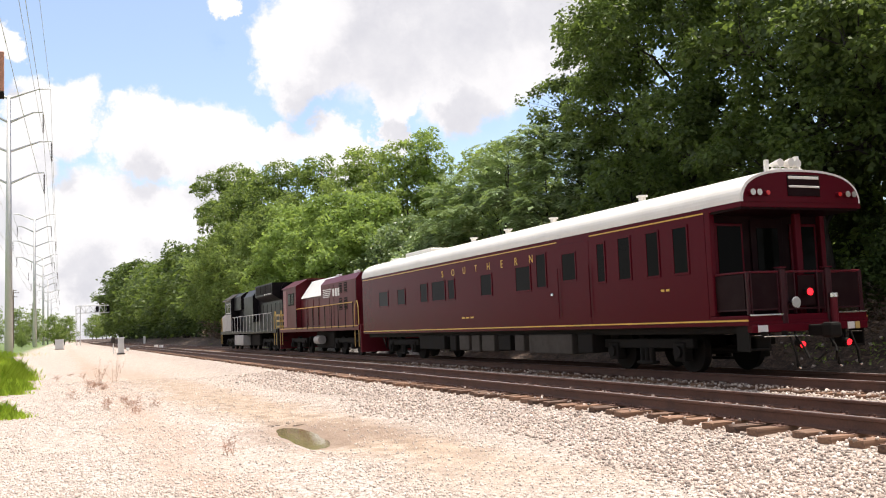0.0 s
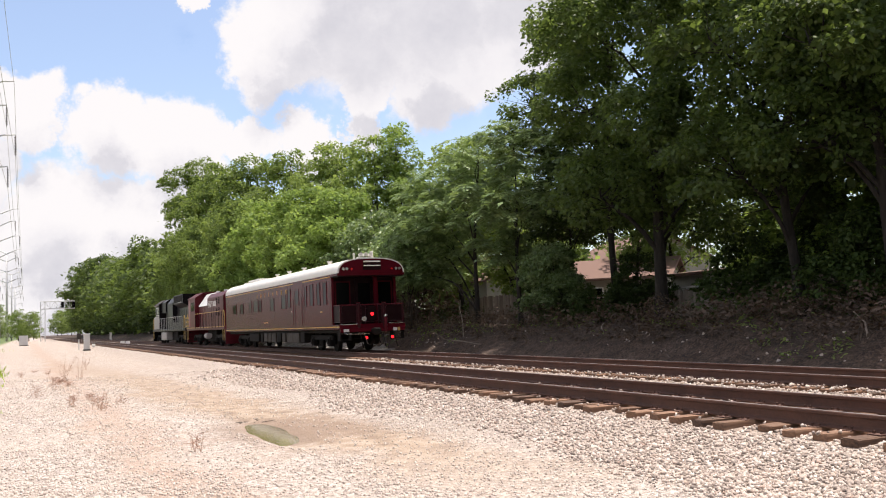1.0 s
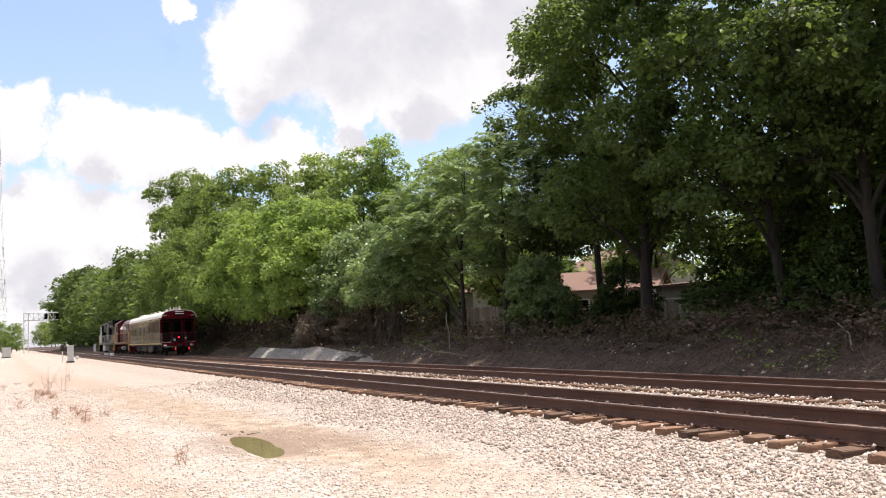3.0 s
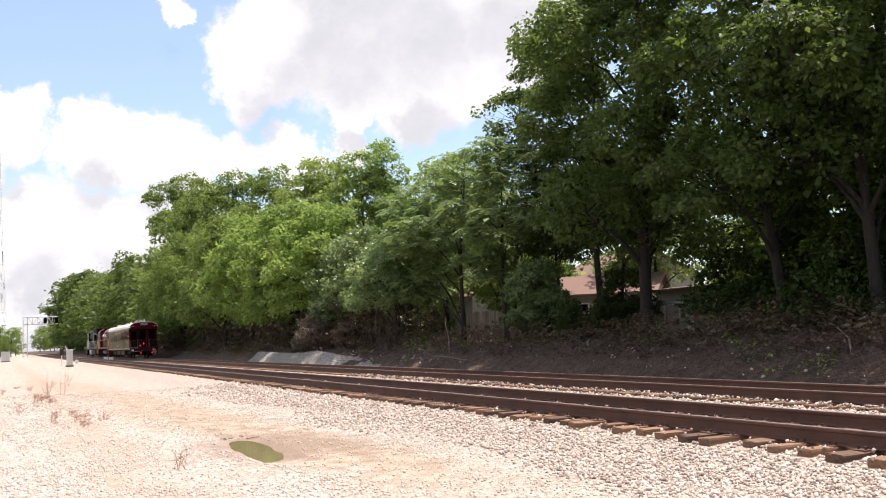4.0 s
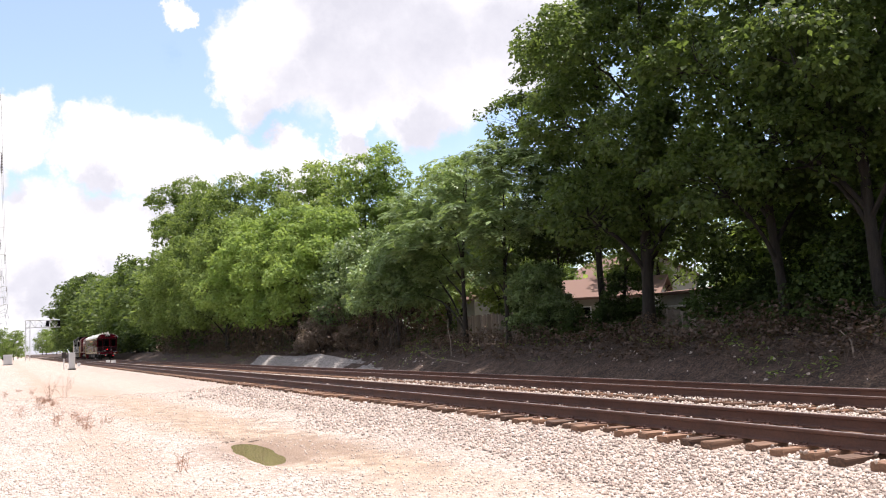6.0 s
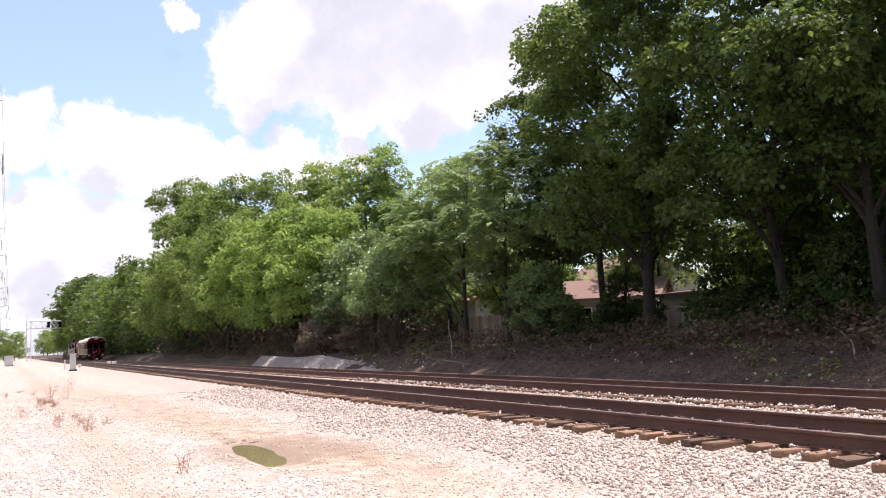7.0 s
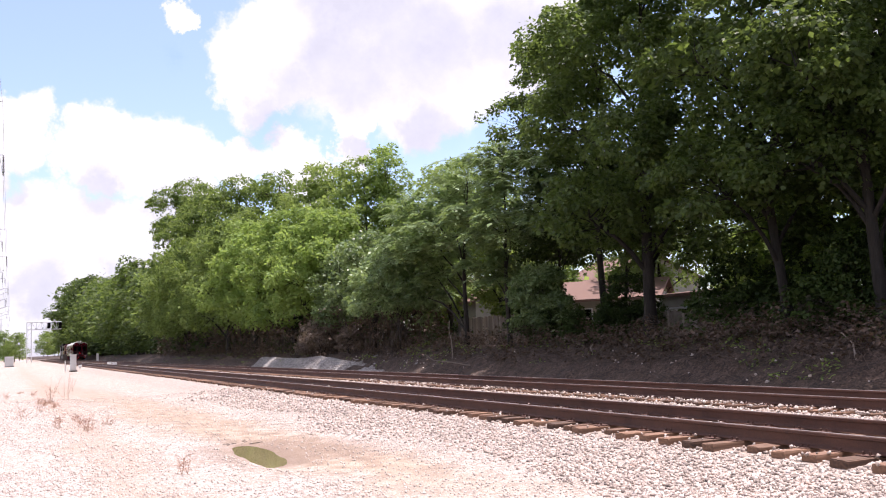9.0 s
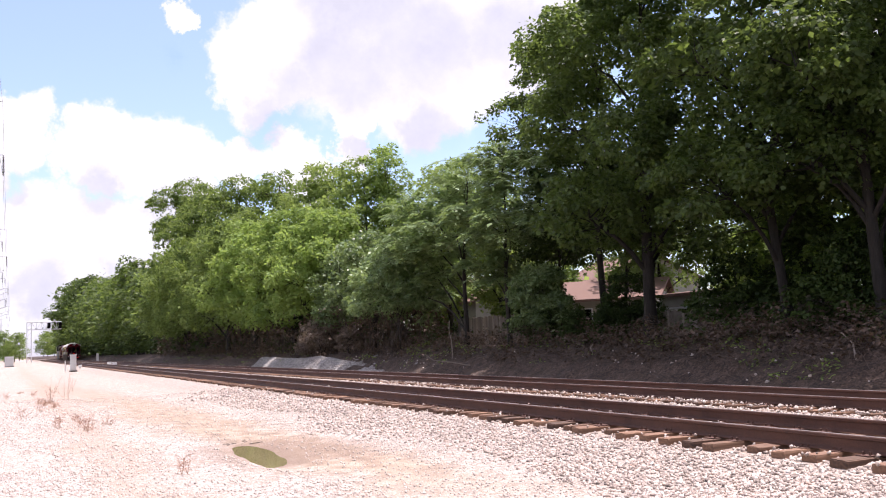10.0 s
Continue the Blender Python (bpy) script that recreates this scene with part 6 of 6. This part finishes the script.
def build_engine():
    L = 22.0
    lo = thing("locomotive", (TRACK_FAR, 14.12 + 42.3, 0), "black diesel locomotive with white striped nose leading the train", "locomotive", "train")
    loco_common(lo, M_BLACK, L)
    part("hood", prism(B(), [(-0.9, 1.40), (0.9, 1.40), (0.9, 4.1), (0.7, 4.32), (-0.7, 4.32), (-0.9, 4.1)], 1.0, 16.2), M_BLACK, lo)
    part("radiator", prism(B(), [(-0.95, 3.25), (0.95, 3.25), (1.5, 3.6), (1.5, 4.34), (-1.5, 4.34), (-1.5, 3.6)], 1.1, 6.6), M_BLACK, lo, "black winged radiator")
    for y in (1.3, 3.0, 4.7):
        part("radiator_grille", box(B(), (-1.52, y, 3.70), (-1.498, y + 1.55, 4.26), 0.01), M_UNDER, lo)
    part("blower_housing", prism(B(), [(-1.3, 2.0), (1.3, 2.0), (1.3, 3.8), (0.9, 4.3), (-0.9, 4.3), (-1.3, 3.8)], 8.6, 12.0), M_BLACK, lo)
    part("dynamic_brake", prism(B(), [(-1.3, 3.0), (1.3, 3.0), (1.3, 4.0), (0.9, 4.3), (-0.9, 4.3), (-1.3, 4.0)], 13.2, 16.2), M_BLACK, lo)
    for y in (1.6, 2.9, 4.2, 5.5, 6.8, 8.0, 12.0, 13.3, 14.6):
        for s in (-1, 1):
            part("hood_door", box(B(), (s * 0.905 - 0.018, y, 1.5), (s * 0.905 + 0.018, y + 1.1, 3.1), 0.012), M_BLACK, lo)
    part("cab", prism(B(), [(-1.52, 1.40), (1.52, 1.40), (1.52, 3.85), (0.8, 4.3), (-0.8, 4.3), (-1.52, 3.85)], 16.4, 19.3), M_BLACK, lo)
    part("sun_visor", box(B(), (-1.75, 16.6, 3.78), (-1.5, 19.0, 3.83), 0.01), M_DUST_GLINT, lo)
    part("cab_roof", prism(B(), [(-1.56, 3.84), (-0.82, 4.31), (0.82, 4.31), (1.56, 3.84), (1.56, 3.9), (0.82, 4.37), (-0.82, 4.37), (-1.56, 3.9)], 16.2, 20.0), M_GREYBOX, lo)
    # nose and cab side carry the sun's glint as a pale colour
    part("nose", prism(B(), [(-1.45, 1.40), (1.45, 1.40), (1.45, 2.6), (1.1, 2.9), (-1.1, 2.9), (-1.45, 2.6)], 19.3, 21.2), M_DUST_GLINT, lo, "pale grey nose panel")
    part("cab_panel", box(B(), (-1.535, 16.45, 1.45), (-1.51, 19.28, 2.72), 0.01), M_DUST_GLINT, lo, "cab side coloured pale for sun glint")
    for y0, y1 in ((16.7, 17.6), (17.75, 18.6)):
        for s in (-1, 1):
            w = part("window", box(B(), (s * 1.52 - 0.02, y0, 2.8), (s * 1.52 + 0.02, y1, 3.6), 0.02), M_STEEL, lo)
            part("pane", box(B(), (s * 1.53 - 0.015, y0 + 0.06, 2.86), (s * 1.53 + 0.015, y1 - 0.06, 3.54)), M_GLASS, w)
    bm = B()
    for y in (4.2, 4.75, 5.3, 5.85):
        box(bm, (-1.512, y - 2.6, 3.63), (-1.498, y - 2.3, 3.69))
    part("number_bars", bm, M_WHITE, lo)
    part("air_tank", box(B(), (-1.5, 11.6, 0.35), (-0.9, 15.2, 1.1), 0.06), M_DUST_GLINT, lo, "pale dusty tank panel")
    handrail(lo, L, 1.4, 16.0, M_STEEL)
    steps(lo, 0.55, M_YELLOW)
    steps(lo, L - 0.55, M_YELLOW)
    bm = B()
    for k in range(3):
        box(bm, (-1.3, -0.01, 1.5 + k * 0.35), (-0.92, 0.98, 1.62 + k * 0.35))
    part("chevron_stripes", bm, M_YELLOW, lo)
    truck(lo, 3.6, 3, 3.9, 0.62)
    truck(lo, L - 3.6, 3, 3.9, 0.62)
    return lo


TRAIN = [(build_business_car(), 14.12), (build_slug(), 14.12 + 25.1), (build_engine(), 14.12 + 42.3)]


# ---------------------------------------------------------------- lineside
def monopole(y, x, h, label):
    p = thing("power_pole", (x, y, float(ground_z(x, y))), label, "power pole", "transmission line")
    part("mast", rod(B(), (0, 0, -0.3), (0, 0, h), 0.52, 0.22, 16), M_STEEL, p, soft=True)
    for i, f in enumerate((1.0, 0.905, 0.79, 0.665)):
        z = h * f - 0.4
        for s in (-1, 1):
            r = (5.0, 4.1, 5.1, 4.2)[i]
            V, F = [], []
            tube(V, F, [Vector((0, 0, z)), Vector((s * r * 0.35, 0, z + 0.75)), Vector((s * r * 0.72, 0, z + 1.5)), Vector((s * r, 0, z + 1.6))], [0.16, 0.13, 0.1, 0.07], 8)
            a = new("arm", smooth(np_mesh("arm", [tuple(v) for v in V], F, M_STEEL)))
            a.parent = p
            if i:
                bm = rod(B(), (s * r, 0, z - 1.2), (s * r, 0, z + 1.5), 0.05, seg=8)
                for k in range(12):
                    rod(bm, (s * r, 0, z - 1.0 + k * 0.2), (s * r, 0, z - 0.92 + k * 0.2), 0.14, 0.1, 10)
                part("insulator", bm, M_INSUL, a, "brown stacked insulator")
    return p


POLES = [(-3, -8.2), (130, -6.4), (262, -6.8), (385, -7.0), (520, -7.2), (660, -7.2)]
for y, x in POLES[1:]:
    monopole(y, x, 33.5, "tall galvanised steel power pole with curved arms")


def wires():
    for i, (r, zf) in enumerate(((5.0, 33.1 + 1.2), (4.1, 28.6), (5.1, 24.8), (4.2, 20.7))):
        for s in (-1, 1):
            V, F = [], []
            for (ya, xa), (yb, xb) in zip(POLES[:-1], POLES[1:]):
                pts = [Vector((xa + (xb - xa) * t + s * r, ya + (yb - ya) * t, zf - 0.4 - 14 * t * (1 - t) * (0.28))) for t in np.linspace(0, 1, 12)]
                tube(V, F, pts, [0.022 + 0.00006 * max(0, p.y) for p in pts], 4)
            tagged(new("power_line", np_mesh("power_line", [tuple(v) for v in V], F, M_STEEL)), "thin dark overhead power line", "cable", "power lines")


wires()


def wood_pole(x, y, h):
    p = thing("utility_pole", (x, y, float(ground_z(x, y))), "weathered wooden utility pole with a crossarm", "utility pole", "wooden poles")
    part("mast", rod(B(), (0, 0, -0.3), (0, 0, h), 0.19, 0.12, 10), M_POLE_WOOD, p)
    a = part("crossarm", box(B(), (-1.3, -0.06, h - 0.9), (1.3, 0.06, h - 0.75), 0.01), M_POLE_WOOD, p)
    for x0 in (-1.15, -0.5, 0.5, 1.15):
        part("insulator", rod(B(), (x0, 0, h - 0.75), (x0, 0, h - 0.5), 0.06, 0.04, 8), M_INSUL, a)


for x, y, h in ((-13.5, 290, 17), (-11.8, 262, 15), (-15, 330, 17), (-10.5, 380, 16)):
    wood_pole(x, y, h)


def signal_case(x, y, w, h, label, name="signal_cabinet"):
    c = thing(name, (x, y, float(ground_z(x, y))), label, "cabinet", "signal cabinets")
    part("plinth", box(B(), (-w / 2 - 0.08, -0.5, -0.1), (w / 2 + 0.08, 0.5, 0.12), 0.02), M_GREYBOX, c)
    b = part("body", box(B(), (-w / 2, -0.4, 0.12), (w / 2, 0.4, h), 0.03), M_STEEL, c)
    part("lid", box(B(), (-w / 2 - 0.05, -0.46, h), (w / 2 + 0.05, 0.46, h + 0.07), 0.02), M_STEEL, c)
    part("door", box(B(), (-w / 2 + 0.06, -0.425, 0.2), (w / 2 - 0.06, -0.40, h - 0.08), 0.01), M_STEEL, b)
    return c


signal_case(5.35, 98, 0.55, 1.6, "grey steel signal cabinet beside the track")
c = thing("signal_post", (5.0, 106, float(ground_z(5.0, 106))), "short pale lineside post with a box", "post")
part("post", rod(B(), (0, 0, -0.1), (0, 0, 1.1), 0.06), M_WHITE, c)
part("box", box(B(), (-0.2, -0.15, 1.1), (0.2, 0.15, 1.75), 0.02), M_GREYBOX, c)
signal_case(-0.6, 175, 1.4, 1.7, "pale relay cabinet at the edge of the gravel", "relay_cabinet")
signal_case(15.9, 205, 0.4, 1.7, "thin grey lineside cabinet below the trees", "lineside_cabinet")


def gantry(y=290):
    g = thing("signal_gantry", (4.1, y, float(ground_z(4.1, y))), "galvanised cantilever signal gantry reaching over the tracks", "signal gantry")
    h0, h1, w = 9.3, 11.4, 0.6
    for x in (-w, w):
        for yy in (-w, w):
            part("leg", rod(B(), (x, yy, -0.2), (x, yy, h1), 0.1, seg=8), M_STEEL, g)
    bm = B()
    for k in range(8):
        z0, z1 = k * h1 / 8, (k + 1) * h1 / 8
        for yy in (-w, w):
            rod(bm, (-w, yy, z0), (w, yy, z1), 0.05, seg=6)
        for x in (-w, w):
            rod(bm, (x, -w, z1), (x, w, z0), 0.05, seg=6)
            rod(bm, (x, -w, z1), (x, w, z1), 0.05, seg=6)
    part("mast_bracing", bm, M_STEEL, g)
    reach = 8.5
    for yy in (-w * 0.6, w * 0.6):
        for z in (h0, h1):
            part("chord", rod(B(), (-w, yy, z), (reach, yy, z), 0.11, seg=8), M_STEEL, g)
    bm = B()
    n = 6
    for k in range(n):
        x0, x1 = w + (reach - w) * k / n, w + (reach - w) * (k + 1) / n
        for yy in (-w * 0.6, w * 0.6):
            rod(bm, (x0, yy, h0 if k % 2 else h1), (x1, yy, h1 if k % 2 else h0), 0.06, seg=6)
            rod(bm, (x1, yy, h0), (x1, yy, h1), 0.06, seg=6)
    part("arm_bracing", bm, M_STEEL, g)
    part("walkway", box(B(), (w, -w * 0.6, h0 - 0.06), (reach, w * 0.6, h0), 0.01), M_STEEL, g)
    for x in (5.2, 8.2):
        s = part("signal_head", box(B(), (x - 0.4, -w - 0.15, h0 + 0.2), (x + 0.4, -w + 0.05, h0 + 1.9), 0.05), M_BLACK, g)
        for z in (0.5, 1.05, 1.6):
            part("visor", rod(B(), (x, -w - 0.45, h0 + z), (x, -w - 0.1, h0 + z), 0.17, seg=12), M_BLACK, s)


gantry()


def trackside_sign():
    z = float(ground_z(-1.46, 14))
    s = thing("sign", (-1.464, 14.0, z), "rust-brown sign board on a steel post beside the gravel", "sign")
    part("post", rod(B(), (0, 0, -0.3), (0, 0, 5.3 - z), 0.06), M_STEEL, s)
    part("board", box(B(), (-0.72, -0.10, 4.702 - z), (0.72, -0.06, 5.27 - z), 0.01), M_BOARD, s)
    part("lower_edge", box(B(), (-0.72, -0.12, 4.60 - z), (0.72, -0.05, 4.70 - z), 0.01), M_UNDER, s)


trackside_sign()


def bank_rubble():
    rng = np.random.default_rng(21)
    n = 170
    y = 8 + 55 * rng.random(n) ** 1.4
    x = 16.2 + 2.6 * rng.random(n)
    size = rng.uniform(0.03, 0.11, n)
    stones("bank_rubble", x, y, ground_z(x, y) + size * 0.1, size, M_PEBBLE, "scattered pale stones and rubble on the earth bank", 6)


bank_rubble()


def junction_box(x, y, w, h):
    j = thing("junction_box", (x, y, float(ground_z(x, y))), "small white junction box beside the rails", "junction box", "junction boxes")
    part("body", box(B(), (-w / 2, -0.2, 0.1), (w / 2, 0.2, h), 0.03), M_WHITE, j)
    part("stand", box(B(), (-w / 2 + 0.05, -0.1, -0.1), (w / 2 - 0.05, 0.1, 0.1)), M_STEEL, j)


for x, y, w, h in ((11.45, 122, 0.5, 0.42), (11.45, 129, 0.5, 0.42), (7.2, 118, 0.35, 0.4), (-2.6, 60, 0.3, 0.5)):
    junction_box(x, y, w, h)


# ---------------------------------------------------------------- what moves
def motions():
    """The train draws away along the far track."""
    for ob, start in TRAIN:
        rows = []
        for i in range(21):
            t = i * 0.5
            rows.append((t, pose(TRACK_FAR, start + 23.66 * t - 0.047 * t * t, 0)))
        walk(ob, rows)


motions()
